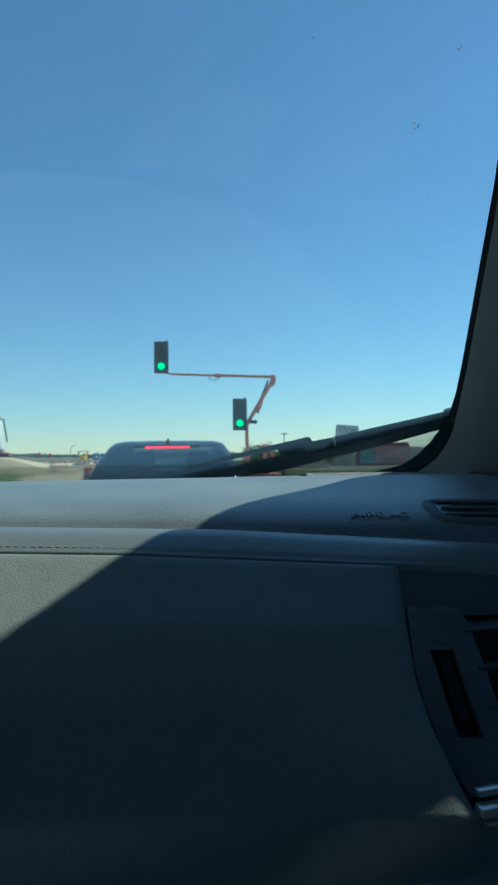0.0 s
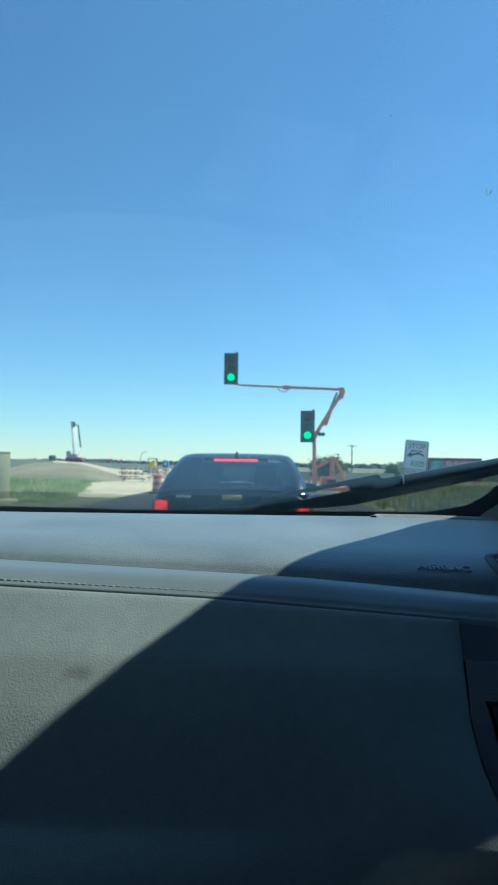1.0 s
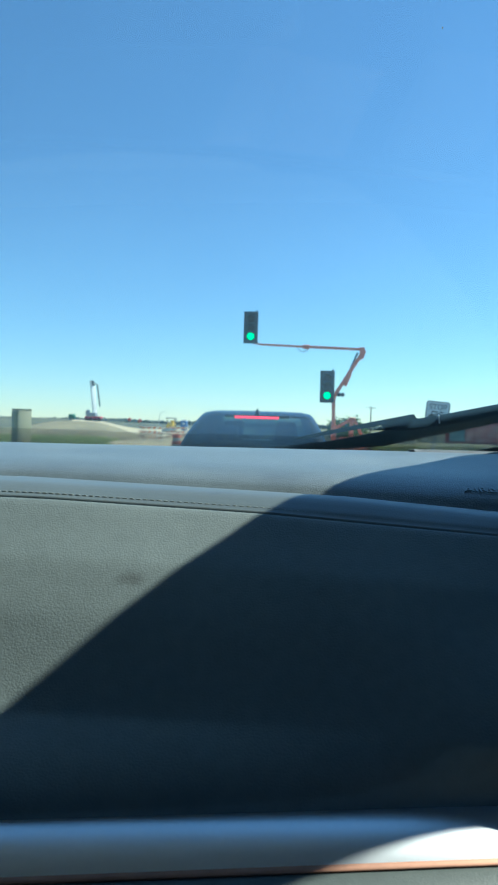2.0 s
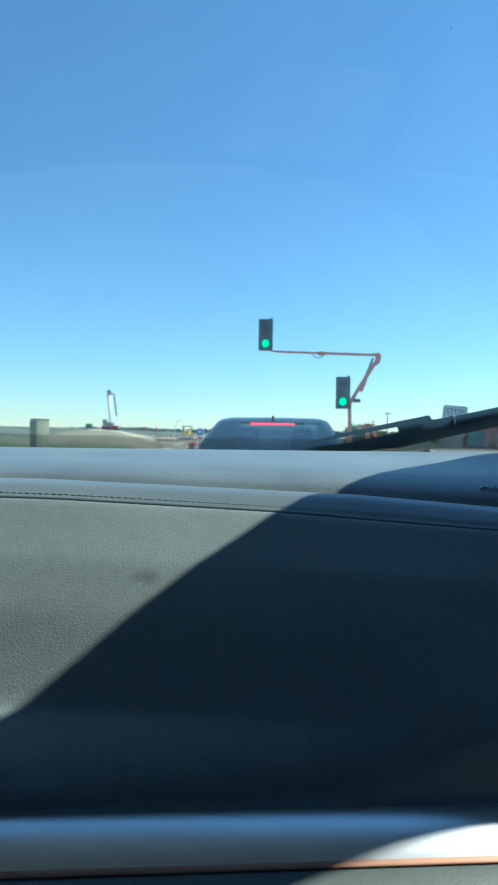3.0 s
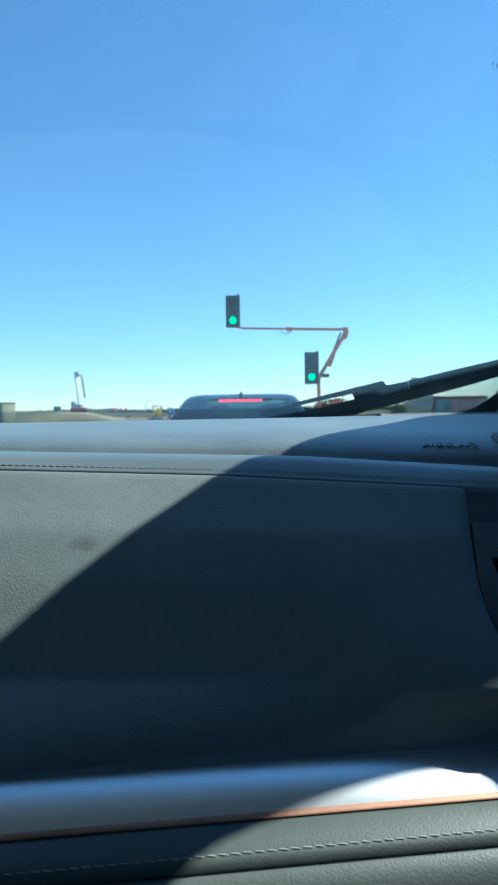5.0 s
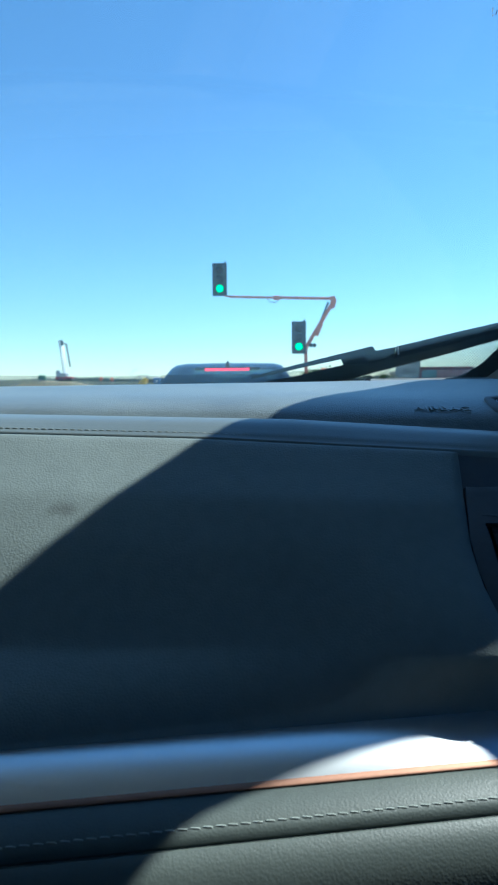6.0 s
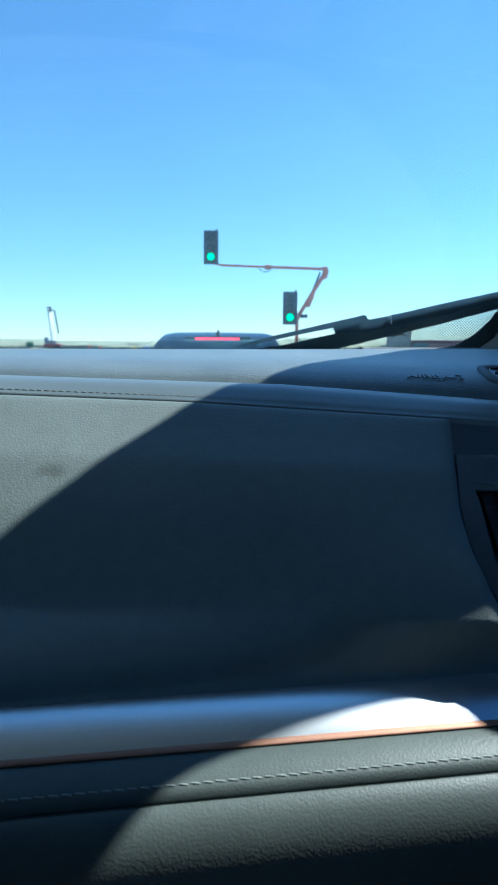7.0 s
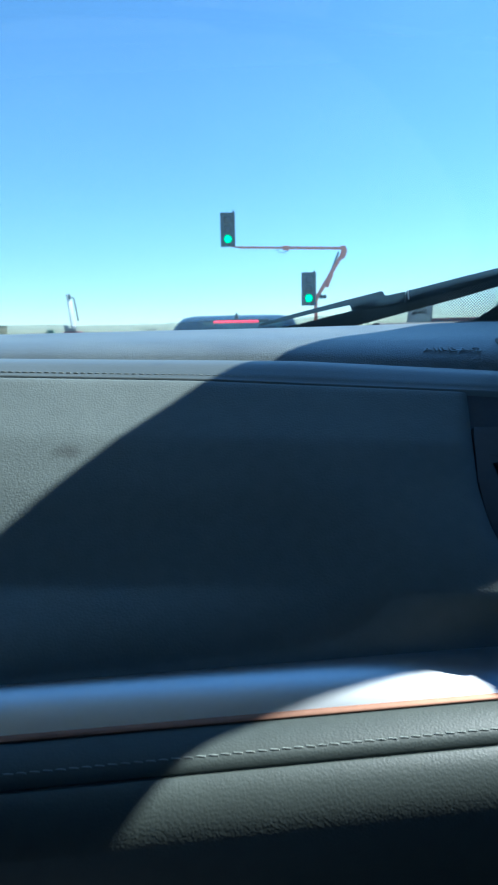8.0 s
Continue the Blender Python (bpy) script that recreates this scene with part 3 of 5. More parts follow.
            f = (lambda x: x) if sgn > 0 else (lambda x: 2 * MID - x)
            rings.append([P(f(xi), z, 0.0), P(f(xi + 0.05), z, 0.0), P(f(xi + 0.05), z, 0.001), P(f(xi), z, 0.001)])
        loft(bm, rings)
        part("frit_border", bm, FRIT, glass, "black printed border of the glass")
    # printed dots that fade out
    zd = lambda x: lerp([(-0.4, 1.255), (0.0, 1.259), (0.1, 1.267), (0.25, 1.294), (0.33, 1.318), (0.39, 1.345)], x)
    vs, fs = [], []
    pitch, rise = 0.0046, 0.0024
    for r in range(int((1.35 - 1.214) / rise)):
        z = 1.216 + r * rise
        x = MID - 0.715 + pitch * ((0.43 * r) % 1.0)
        while x < MID + 0.715:
            m = mirror(x)
            a, b = zf(m), zd(m)
            if a - 0.001 < z < b:
                rad = 0.0016 - 0.00035 * (z - a) / (b - a)
                i0 = len(vs)
                for q in range(8):
                    ang = math.pi / 4 * (q + 0.5)
                    vs.append(P(x + rad * math.cos(ang), z + rad * 0.9 * math.sin(ang), 0.0008))
                fs.append(tuple(range(i0, i0 + 8)))
            x += pitch
    me = bpy.data.meshes.new("frit_dots")
    me.from_pydata(vs, [], fs)
    me.materials.append(FRIT)
    dots = new("frit_dots", me)
    dots.parent = glass
    tagged(dots, "band of black printed dots", kind="stuff")
    # dirt specks on the glass
    for sx, sz, pieces in ((0.130, 1.806, ((0, 0, 0.0009, 0.0010),)), (0.31, 1.780, ((0, 0, 0.0014, 0.0012), (0.003, 0.0015, 0.0007, 0.0019))), (0.273, 1.711, ((-0.002, 0.002, 0.0008, 0.0022), (-0.0005, -0.003, 0.0009, 0.0010)))):
        b = bmesh.new()
        for dx, dz, rx, rz in pieces:
            c = Vector((sx + dx, glass_y(sx + dx, sz + dz) + 0.0056, sz + dz))
            rim = [c + Vector((rx * math.cos(q) * (1 + 0.25 * math.sin(3 * q)), -0.677 * rz * math.sin(q), rz * math.sin(q))) for q in (2 * math.pi * k / 12 for k in range(12))]
            loft(b, [rim, [p.lerp(c, 0.4) + Vector((0, 0.0006, 0.0004)) for p in rim]])
        part("dirt_speck", b, SPECK, glass, "pale speck of dried dirt")
    b = bmesh.new()
    c = Vector((0.2765, glass_y(0.2765, 1.7105) + 0.0056, 1.7105))
    tube(b, [c + Vector((-0.001, 0.0012, -0.0025)), c, c + Vector((0.0012, -0.0018, 0.003))], [0.0003, 0.0006, 0.0002], 6)
    part("dirt_speck", b, RUBBER, glass, "dark speck of dirt")
    # header rail
    bm = bmesh.new()
    slab(bm, lambda u, v: (MID + 1.36 * (u - 0.5), glass_y(MID + 1.36 * (u - 0.5), 2.0) - 0.01 - 0.09 * v, 1.99 + 0.01 * v), steps(0, 1, 14), steps(0, 1, 3), (0, 0.0, 0.05))
    part("header_trim", bm, HEADLINER, suv)
    # cowl, hood and nose
    bm = bmesh.new()
    slab(bm, lambda u, v: (MID + 1.46 * (u - 0.5), 1.32 + 0.26 * v - 0.1 * (2 * u - 1) ** 2, 1.185 - 0.04 * v - 0.02 * (2 * u - 1) ** 2), steps(0, 1, 14), steps(0, 1, 4), (0, 0, -0.05))
    part("cowl", bm, BLACK_PLASTIC, suv)
    bm = bmesh.new()
    slab(bm, lambda u, v: (MID + (1.7 - 0.12 * v) * (u - 0.5), 1.5 + 1.0 * v - 0.08 * (2 * u - 1) ** 2, 1.13 - 0.03 * v - 0.10 * v ** 3 - 0.05 * (2 * u - 1) ** 2), steps(0, 1, 16), steps(0, 1, 12), (0, 0, -0.03))
    part("hood", bm, SUV_PAINT, suv)
    bm = bmesh.new()
    box(bm, (MID, 2.46, 0.72), (1.66, 0.2, 0.6), None, 0.08, 3)
    part("nose", bm, SUV_PAINT, suv)
    bm = bmesh.new()
    box(bm, (MID, 2.56, 0.75), (1.0, 0.04, 0.26), None, 0.015)
    part("grille", bm, BLACK_PLASTIC, suv)
    for sgn in (-1, 1):
        bm = bmesh.new()
        box(bm, (MID + sgn * 0.66, 2.55, 0.86), (0.28, 0.05, 0.12), None, 0.02)
        part("headlight", bm, CHROME, suv)
        # fender
        bm = bmesh.new()
        box(bm, (MID + sgn * 0.85, 1.85, 0.83), (0.12, 1.24, 0.4), None, 0.05, 3)
        part("fender", bm, SUV_PAINT, suv)
        # door with an open window frame and a glass pane
        X = MID + sgn * 0.86
        bm = bmesh.new()
        box(bm, (X, 0.44, 0.80), (0.11, 1.5, 0.80), None, 0.03, 3)
        door = part("front_door", bm, SUV_PAINT, suv)
        bm = bmesh.new()
        box(bm, (X - sgn * 0.075, 0.44, 0.86), (0.05, 1.42, 0.70), None, 0.02, 2)
        part("door_panel", bm, GREY_PLASTIC, door)
        # unseen corner, its outline drawn so its shadow bounds the sun patches
        bm = bmesh.new()
        rings = []
        for z in (1.19, 1.25, 1.3, 1.4, 1.45, 1.487, 1.5, 1.512, 1.526, 1.537, 1.55, 1.565, 1.59, 1.62, 1.645, 1.665, 1.686, 1.697, 1.703, 1.709, 1.714, 1.73, 1.82, 1.92):
            xo = X - sgn * (0.025 + 0.12 * (z - 1.2))
            y1, y2 = glass_y(0.44, z) - 0.05, WIN_Y(z)
            rings.append([(xo - 0.015, y1, z), (xo + 0.015, y1, z), (xo + 0.015, y2 + 0.03, z), (xo + 0.004, y2, z), (xo - 0.004, y2, z), (xo - 0.015, y2 + 0.03, z)])
        loft(bm, rings)
        part("sun_cut_corner", bm, BLACK_PLASTIC, door, "unseen black window corner shaped to cut the sunlight")
        bm = bmesh.new()
        for z0, z1, y0, y1 in ((1.9, 2.02, -0.35, 0.70), (1.19, 2.02, -0.36, -0.26)):
            loft(bm, [[(X - sgn * (0.025 + 0.12 * (z - 1.2)) - 0.02, y, z) for y in (y0, y1)] + [(X - sgn * (0.025 + 0.12 * (z - 1.2)) + 0.02, y, z) for y in (y1, y0)] for z in (z0, z1)])
        part("window_frame", bm, BLACK_PLASTIC, door)
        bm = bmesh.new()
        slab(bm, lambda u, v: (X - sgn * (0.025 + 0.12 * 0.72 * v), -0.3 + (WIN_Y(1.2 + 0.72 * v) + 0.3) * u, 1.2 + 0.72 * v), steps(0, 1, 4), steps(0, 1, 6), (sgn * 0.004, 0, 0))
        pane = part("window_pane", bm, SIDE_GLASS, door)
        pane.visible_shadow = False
        # door mirror
        bm = bmesh.new()
        box(bm, (X + sgn * 0.19, 0.86, 1.24), (0.22, 0.10, 0.17), None, 0.04, 3)
        beam(bm, (X, 0.86, 1.18), (X + sgn * 0.12, 0.86, 1.2), 0.05, 0.05, 0.01)
        part("door_mirror", bm, SUV_PAINT, suv)
        # rear side
        bm = bmesh.new()
        box(bm, (X, -1.35, 0.80), (0.11, 2.06, 0.80), None, 0.03, 3)
        part("rear_side", bm, SUV_PAINT, suv)
        for y in (-1.2, -2.2):
            bm = bmesh.new()
            beam(bm, (X - sgn * 0.03, y, 1.19), (X - sgn * 0.11, y + 0.05, 2.0), 0.05, 0.12, 0.01, (0, 1, 0))
            part("rear_pillar", bm, SUV_PAINT, suv)
        bm = bmesh.new()
        slab(bm, lambda u, v: (X - sgn * (0.025 + 0.12 * 0.72 * v), -2.2 + 1.84 * u, 1.2 + 0.8 * v), steps(0, 1, 2), steps(0, 1, 3), (sgn * 0.004, 0, 0))
        part("rear_window_pane", bm, FILL_DIM_GLASS, suv)
    bm = bmesh.new()
    box(bm, (MID, -2.36, 0.85), (1.7, 0.1, 0.9), None, 0.04, 3)
    box(bm, (MID, -2.28, 1.95), (1.36, 0.1, 0.14), None, 0.03, 3)
    part("tailgate", bm, SUV_PAINT, suv)
    bm = bmesh.new()
    slab(bm, lambda u, v: (MID + 1.5 * (u - 0.5), -2.36 + 0.08 * v, 1.28 + 0.64 * v), steps(0, 1, 4), steps(0, 1, 3), (0, 0.004, 0))
    part("rear_glass", bm, FILL_DIM_GLASS, suv)
    bm = bmesh.new()
    box(bm, (MID, -0.1, 0.42), (1.66, 4.5, 0.08), None, 0.02)
    part("floor_pan", bm, CARPET, suv)
    bm = bmesh.new()
    box(bm, (MID, 1.32, 0.8), (1.6, 0.05, 0.74), None, 0.01)
    part("firewall", bm, BLACK_PLASTIC, suv)
    for sx in (-1, 1):
        for y in (1.85, -1.45):
            bm = bmesh.new()
            lathe(bm, [(0.22, -0.11), (0.34, -0.115), (0.37, -0.09), (0.375, 0.0), (0.37, 0.09), (0.34, 0.115), (0.22, 0.11)], (MID + sx * 0.78, y, 0.375), 36, "x")
            wheel = part("wheel", bm, RUBBER, suv)
            bm = bmesh.new()
            lathe(bm, [(0.03, 0.10 * sx), (0.20, 0.085 * sx), (0.225, 0.10 * sx), (0.225, -0.1 * sx), (0.03, -0.09 * sx)], (MID + sx * 0.78, y, 0.375), 36, "x")
            part("rim", bm, CHROME, wheel)
    return suv


def WIN_Y(z):
    """Front edge of the door's clear glass, unseen, curved to shape the sun patches."""
    return lerp([(1.2, 0.33), (1.4, 0.52), (1.45, 0.568), (1.487, 0.602), (1.5, 0.611), (1.512, 0.619), (1.526, 0.626), (1.537, 0.629), (1.55, 0.6325), (1.565, 0.6355), (1.59, 0.6385), (1.62, 0.6408), (1.645, 0.6415), (1.665, 0.64), (1.686, 0.6365), (1.697, 0.6325), (1.703, 0.629), (1.709, 0.6235), (1.714, 0.616), (1.73, 0.59), (1.92, 0.5)], z)


def build_seat(x, label):
    seat = thing("car_seat", label, "seat", (x, -0.45, 0.46), "front seats")
    bm = bmesh.new()
    box(bm, (0, 0.1, 0.08), (0.5, 0.52, 0.16), None, 0.05, 3)
    part("cushion", bm, SEAT, seat)
    bm = bmesh.new()
    box(bm, (0, -0.27, 0.45), (0.48, 0.14, 0.66), Euler((radians(14), 0, 0)).to_matrix(), 0.05, 3)
    part("backrest", bm, SEAT, seat)
    bm = bmesh.new()
    box(bm, (0, -0.40, 0.90), (0.26, 0.1, 0.18), Euler((radians(10), 0, 0)).to_matrix(), 0.035, 3)
    part("headrest", bm, SEAT, seat)
    for s in (-0.06, 0.06):
        bm = bmesh.new()
        tube(bm, [(s, -0.36, 0.72), (s, -0.39, 0.85)], 0.007, 8)
        part("headrest_post", bm, CHROME, seat)


def build_wiper():
    w = thing("windshield_wiper", "black windshield wiper resting along the lower glass", "wiper", (0, 0, 0))
    def g(x, z, off=0.02):
        return Vector((x, glass_y(x, z) + off, z))
    # arm: deep channel from the outer end to the joint
    bm = bmesh.new()
    rings = []
    for x, zt, zb in ((0.43, 1.354, 1.325), (0.40, 1.348, 1.318), (0.395, 1.344, 1.315), (0.36, 1.336, 1.305), (0.30, 1.323, 1.290), (0.24, 1.309, 1.275), (0.219, 1.3045, 1.270)):
        t, b = g(x, zt), g(x, zb)
        rings.append([t + Vector((0, -0.004, 0)), t + Vector((0, 0.010, 0.0)), b + Vector((0, 0.012, 0)), b + Vector((0, -0.008, 0)), (t + b) / 2 + Vector((0, -0.0085, 0.002))])
    loft(bm, rings)
    part("arm", bm, WIPER, w, angle=25)
    # pivot cap at the outer end
    bm = bmesh.new()
    p = g(0.40, 1.343)
    box(bm, p + Vector((0.012, 0.004, -0.004)), (0.03, 0.03, 0.026), Euler((0, radians(-13), 0)).to_matrix(), 0.005)
    part("end_cap", bm, BLADE, w)
    # adapter between arm and blade
    bm = bmesh.new()
    rings = []
    for x, zt, zb in ((0.2175, 1.3035, 1.268), (0.20, 1.3005, 1.262), (0.187, 1.298, 1.259), (0.1825, 1.2985, 1.258), (0.1785, 1.3045, 1.257), (0.174, 1.3055, 1.256), (0.160, 1.302, 1.254), (0.135, 1.2965, 1.262), (0.124, 1.294, 1.2835), (0.06, 1.279, 1.2705), (0.009, 1.267, 1.2590), (-0.044, 1.2525, 1.2475)):
        t, b = g(x, zt, 0.024), g(x, zb, 0.024)
        rings.append([t, t + Vector((0, 0.008, 0)), b + Vector((0, 0.010, 0)), b + Vector((0, -0.002, 0))])
    loft(bm, rings)
    part("blade_frame", bm, WIPER, w, angle=20)
    # light line at the joint
    bm = bmesh.new()
    beam(bm, g(0.2172, 1.3045, 0.008), g(0.2212, 1.290, 0.008), 0.002, 0.0035)
    part("joint_clip", bm, CHROME, w)
    # rubber blade beneath
    bm = bmesh.new()
    rings = []
    for x, zt, zb in ((0.385, 1.326, 1.313), (0.30, 1.303, 1.288), (0.23, 1.286, 1.270), (0.18, 1.276, 1.257), (0.13, 1.2735, 1.244), (0.08, 1.262, 1.238), (0.03, 1.2505, 1.234), (-0.06, 1.238, 1.224), (-0.2, 1.228, 1.218)):
        t, b = g(x, zt, 0.012), g(x, zb, 0.012)
        rings.append([t, t + Vector((0, 0.006, 0)), b + Vector((0, 0.006, 0)), b + Vector((0, -0.006, 0))])
    loft(bm, rings)
    part("blade_rubber", bm, BLADE, w)


build_dashboard()
build_shell()
build_seat(0.05, "dark grey leather passenger seat on the cabin floor")
build_seat(-0.69, "dark grey leather driver seat on the cabin floor")
build_wiper()


# ---------------------------------------------------------------- outside: materials
ASPHALT = material("asphalt", (0.06, 0.058, 0.055), 0.9, vary=0.3, scale=0.6, fine=40, bump=0.004, bump_scale=120)
DIRT = material("pale_dirt", (0.58, 0.45, 0.27), 0.95, vary=0.22, scale=0.15, fine=4, bump=0.03, bump_scale=8)
MOUND = material("dry_earth", (0.26, 0.195, 0.10), 0.95, vary=0.45, scale=0.12, fine=3, bump=0.05, bump_scale=6, second=(0.38, 0.30, 0.16))
BANK = material("scrub_bank", (0.10, 0.11, 0.06), 0.95, vary=0.4, scale=0.1, fine=2, bump=0.05, bump_scale=5, second=(0.19, 0.175, 0.105))
GRASSLAND = material("dry_grassland", (0.16, 0.16, 0.065), 0.95, vary=0.4, scale=0.03, fine=1.5, bump=0.05, bump_scale=5, second=(0.26, 0.23, 0.11))
WEED = leaf("weeds", (0.30, 0.40, 0.12), (0.52, 0.54, 0.22))
VERGE = leaf("verge_grass", (0.13, 0.17, 0.06), (0.27, 0.27, 0.11))
LEAF = leaf("tree_leaves", (0.07, 0.12, 0.035), (0.15, 0.21, 0.06))
FAR_WOOD = material("far_trees", (0.05, 0.065, 0.05), 0.9, vary=0.3, scale=0.05, fine=0.6)
BARK = material("bark", (0.1, 0.08, 0.06), 0.9, vary=0.3, scale=3, fine=30, bump=0.01, bump_scale=30)
ORANGE = material("orange_paint", (0.88, 0.22, 0.11), 0.5, vary=0.1, scale=3, fine=40, second=(0.9, 0.3, 0.17))
ORANGE_PLASTIC = material("orange_plastic", (0.75, 0.1, 0.03), 0.5, vary=0.12, scale=4, fine=40)
DRUM_ORANGE = leaf("drum_plastic", (0.88, 0.15, 0.05), (0.95, 0.24, 0.08))
DRUM_WHITE = leaf("barricade_plastic", (0.85, 0.72, 0.56), (0.92, 0.8, 0.66))
WHITE_SHEET = material("white_sheeting", (0.78, 0.78, 0.75), 0.5, vary=0.08, scale=4, fine=60)
SIGNAL_BLACK = material("signal_black", (0.03, 0.032, 0.033), 0.55, vary=0.2, scale=4, fine=60)
LENS_OFF = material("dark_lens", (0.03, 0.02, 0.015), 0.25, vary=0.2, scale=8, fine=60)
LENS_GREEN = glow("green_lens", (0.0, 0.8, 0.22), 1.15)
BRAKE_GLOW = glow("lit_brake_bar", (1.0, 0.03, 0.06), 1.6)
LAMP_RED = material("tail_lamp_red", (0.3, 0.01, 0.012), 0.2, vary=0.2, scale=6, fine=60, coat=0.6)
LAMP_GLOW = glow("lit_tail_lamp", (1.0, 0.02, 0.02), 1.2)
GOLD = material("gold_emblem", (0.7, 0.48, 0.2), 0.35, metal=0.3, vary=0.1, scale=20, fine=90)
SEDAN_PAINT = material("sedan_paint", (0.012, 0.018, 0.026), 0.18, metal=0.0, vary=0.06, scale=3, fine=200, spec=0.45)
SEDAN_GLASS = thin_glass("sedan_glass", (0.55, 0.66, 0.7), shine=0.13)
CAR_TRIM = material("car_trim", (0.035, 0.038, 0.042), 0.8, vary=0.2, scale=6, fine=90)
DARK_GLASS = material("tinted_glass", (0.03, 0.042, 0.05), 0.08, vary=0.1, scale=3, fine=40, coat=0.9)
SIGN_FACE = material("sign_sheeting", (0.74, 0.74, 0.72), 0.5, vary=0.06, scale=3, fine=50)
SIGN_BLACK = material("sign_black", (0.02, 0.02, 0.02), 0.6, vary=0.2, scale=8, fine=80)
GALV = material("galvanised_steel", (0.35, 0.36, 0.36), 0.5, metal=0.6, vary=0.2, scale=5, fine=70)
POLE_WOOD = material("pole_wood", (0.17, 0.13, 0.1), 0.9, vary=0.25, scale=2, fine=30, bump=0.01, bump_scale=40)
CRANE_WHITE = material("crane_white", (0.85, 0.85, 0.8), 0.5, vary=0.1, scale=0.8, fine=8)
CRANE_DARK = material("crane_dark", (0.17, 0.2, 0.19), 0.6, vary=0.3, scale=0.8, fine=8)
CRANE_RED = material("crane_red", (0.5, 0.05, 0.07), 0.5, vary=0.2, scale=0.8, fine=8)
YELLOW = material("machine_yellow", (0.75, 0.5, 0.06), 0.5, vary=0.15, scale=1.5, fine=20)
BLUE = material("toilet_blue", (0.06, 0.16, 0.38), 0.5, vary=0.12, scale=1.5, fine=20)
SITE_GREEN = material("site_green", (0.07, 0.22, 0.11), 0.6, vary=0.2, scale=0.8, fine=8)
OLIVE = material("cabinet_olive", (0.2, 0.2, 0.1), 0.6, vary=0.12, scale=2, fine=30)
TAN_FACE = material("cabinet_tan", (0.4, 0.35, 0.2), 0.6, vary=0.12, scale=2, fine=30)
BEIGE = material("beige_cladding", (0.55, 0.47, 0.33), 0.8, vary=0.1, scale=0.8, fine=10)
MAROON = material("maroon_frame", (0.25, 0.04, 0.045), 0.6, vary=0.15, scale=1, fine=12)
PANEL_TEAL = material("panel_teal", (0.08, 0.3, 0.36), 0.6, vary=0.5, scale=1.6, fine=5, second=(0.4, 0.55, 0.55))
PANEL_RED = material("panel_red", (0.6, 0.08, 0.1), 0.6, vary=0.3, scale=1.8, fine=5, second=(0.8, 0.55, 0.5))


# ---------------------------------------------------------------- ground
def build_ground():
    bm = bmesh.new()
    bmesh.ops.create_grid(bm, x_segments=60, y_segments=60, size=2600)
    for v in bm.verts:
        v.co.y += 1200
    g = part("ground", bm, GRASSLAND, None, smooth=False)
    tagged(g, "flat dry grassland reaching the horizon", "ground", kind="structure")
    # road
    bm = bmesh.new()
    slab(bm, lambda u, v: (-5.6 + 9.0 * u, -40 + 180 * v, 0.012 + 0.03 * (1 - (2 * u - 1) ** 2)), steps(0, 1, 8), steps(0, 1, 60), (0, 0, -0.3))
    r = part("road", bm, ASPHALT, None)
    tagged(r, "worn dark grey asphalt road", "road", kind="structure")
    bm = bmesh.new()
    for x in (-2.1, -2.3):
        box(bm, (x, 40, 0.048), (0.1, 140, 0.006))
    l = part("road_line", bm, YELLOW, r, "double yellow centre line")
    # bare worksite ground on the left
    bm = bmesh.new()

    def site(u, v):
        y = 24 + 190 * v
        x0 = lerp([(24, -5.8), (40, -5.6), (90, -6.0), (214, -8.0)], y)
        x1 = lerp([(24, -7.2), (40, -11.0), (60, -16.0), (100, -27), (214, -52)], y)
        return (x0 + (x1 - x0) * u, y, 0.03 + 0.04 * noise.noise((x0 * u, y * 0.2, 0)))

    slab(bm, site, steps(0, 1, 14), steps(0, 1, 50), (0, 0, -0.3))
    s = part("worksite_ground", bm, DIRT, None)
    tagged(s, "pale bare dirt of a roadworks site", "ground", kind="structure")
    # low spoil mound beside the site
    bm = bmesh.new()

    def mound(u, v):
        x, y = -48 + 39 * u, 38 + 44 * v
        dx = lerp([(-28, -1.0), (-23.8, -0.5), (-20.5, -0.08), (-17.5, 0.1), (-14.5, 0.55), (-11.3, 1.0)], x + (y - 58) * 0.3)
        dy = (y - 60) / 22
        r = min(1.0, math.hypot(dx, dy))
        h = 1.40 * (0.5 + 0.5 * math.cos(math.pi * r)) ** 0.85
        return (x, y, -0.12 + h + 0.10 * noise.noise((x * 0.22, y * 0.22, 5)) * (1 - r) + 0.04 * noise.noise((x * 0.9, y * 0.9, 9)))

    slab(bm, mound, steps(0, 1, 60), steps(0, 1, 60), (0, 0, -0.5))
    b = part("spoil_mound", bm, MOUND, None)
    tagged(b, "low brown earth mound with thin dry grass", "mound", kind="structure")
    # far embankment with a haul road on its flank
    bm = bmesh.new()

    def bank(u, v):
        x = -190 + 165 * u
        y = 100 + 130 * v
        top = lerp([(-190, 0.6), (-120, 1.6), (-78, 2.1), (-68, 1.7), (-60, 1.4), (-50, 1.35), (-45, 1.15), (-34, 0.55), (-25, -0.15)], x + (y - 170) * -0.05)
        prof = max(0.0, min(1.0, (y - 100) / 60)) ** 0.8
        return (x, y, -0.1 + (top + 0.1) * prof + 0.10 * noise.noise((x * 0.08, y * 0.08, 3)))

    slab(bm, bank, steps(0, 1, 70), steps(0, 1, 50), (0, 0, -0.6))
    b = part("embankment", bm, BANK, None)
    tagged(b, "low dry earth embankment with thin grass", "embankment", kind="structure")
    bm = bmesh.new()

    def haul(u, v):
        x = -64 + 40 * v
        y = lerp([(-64, 196), (-50, 160), (-36, 128), (-24, 104)], x) + (u - 0.5) * lerp([(-64, 12), (-40, 24), (-24, 30)], x)
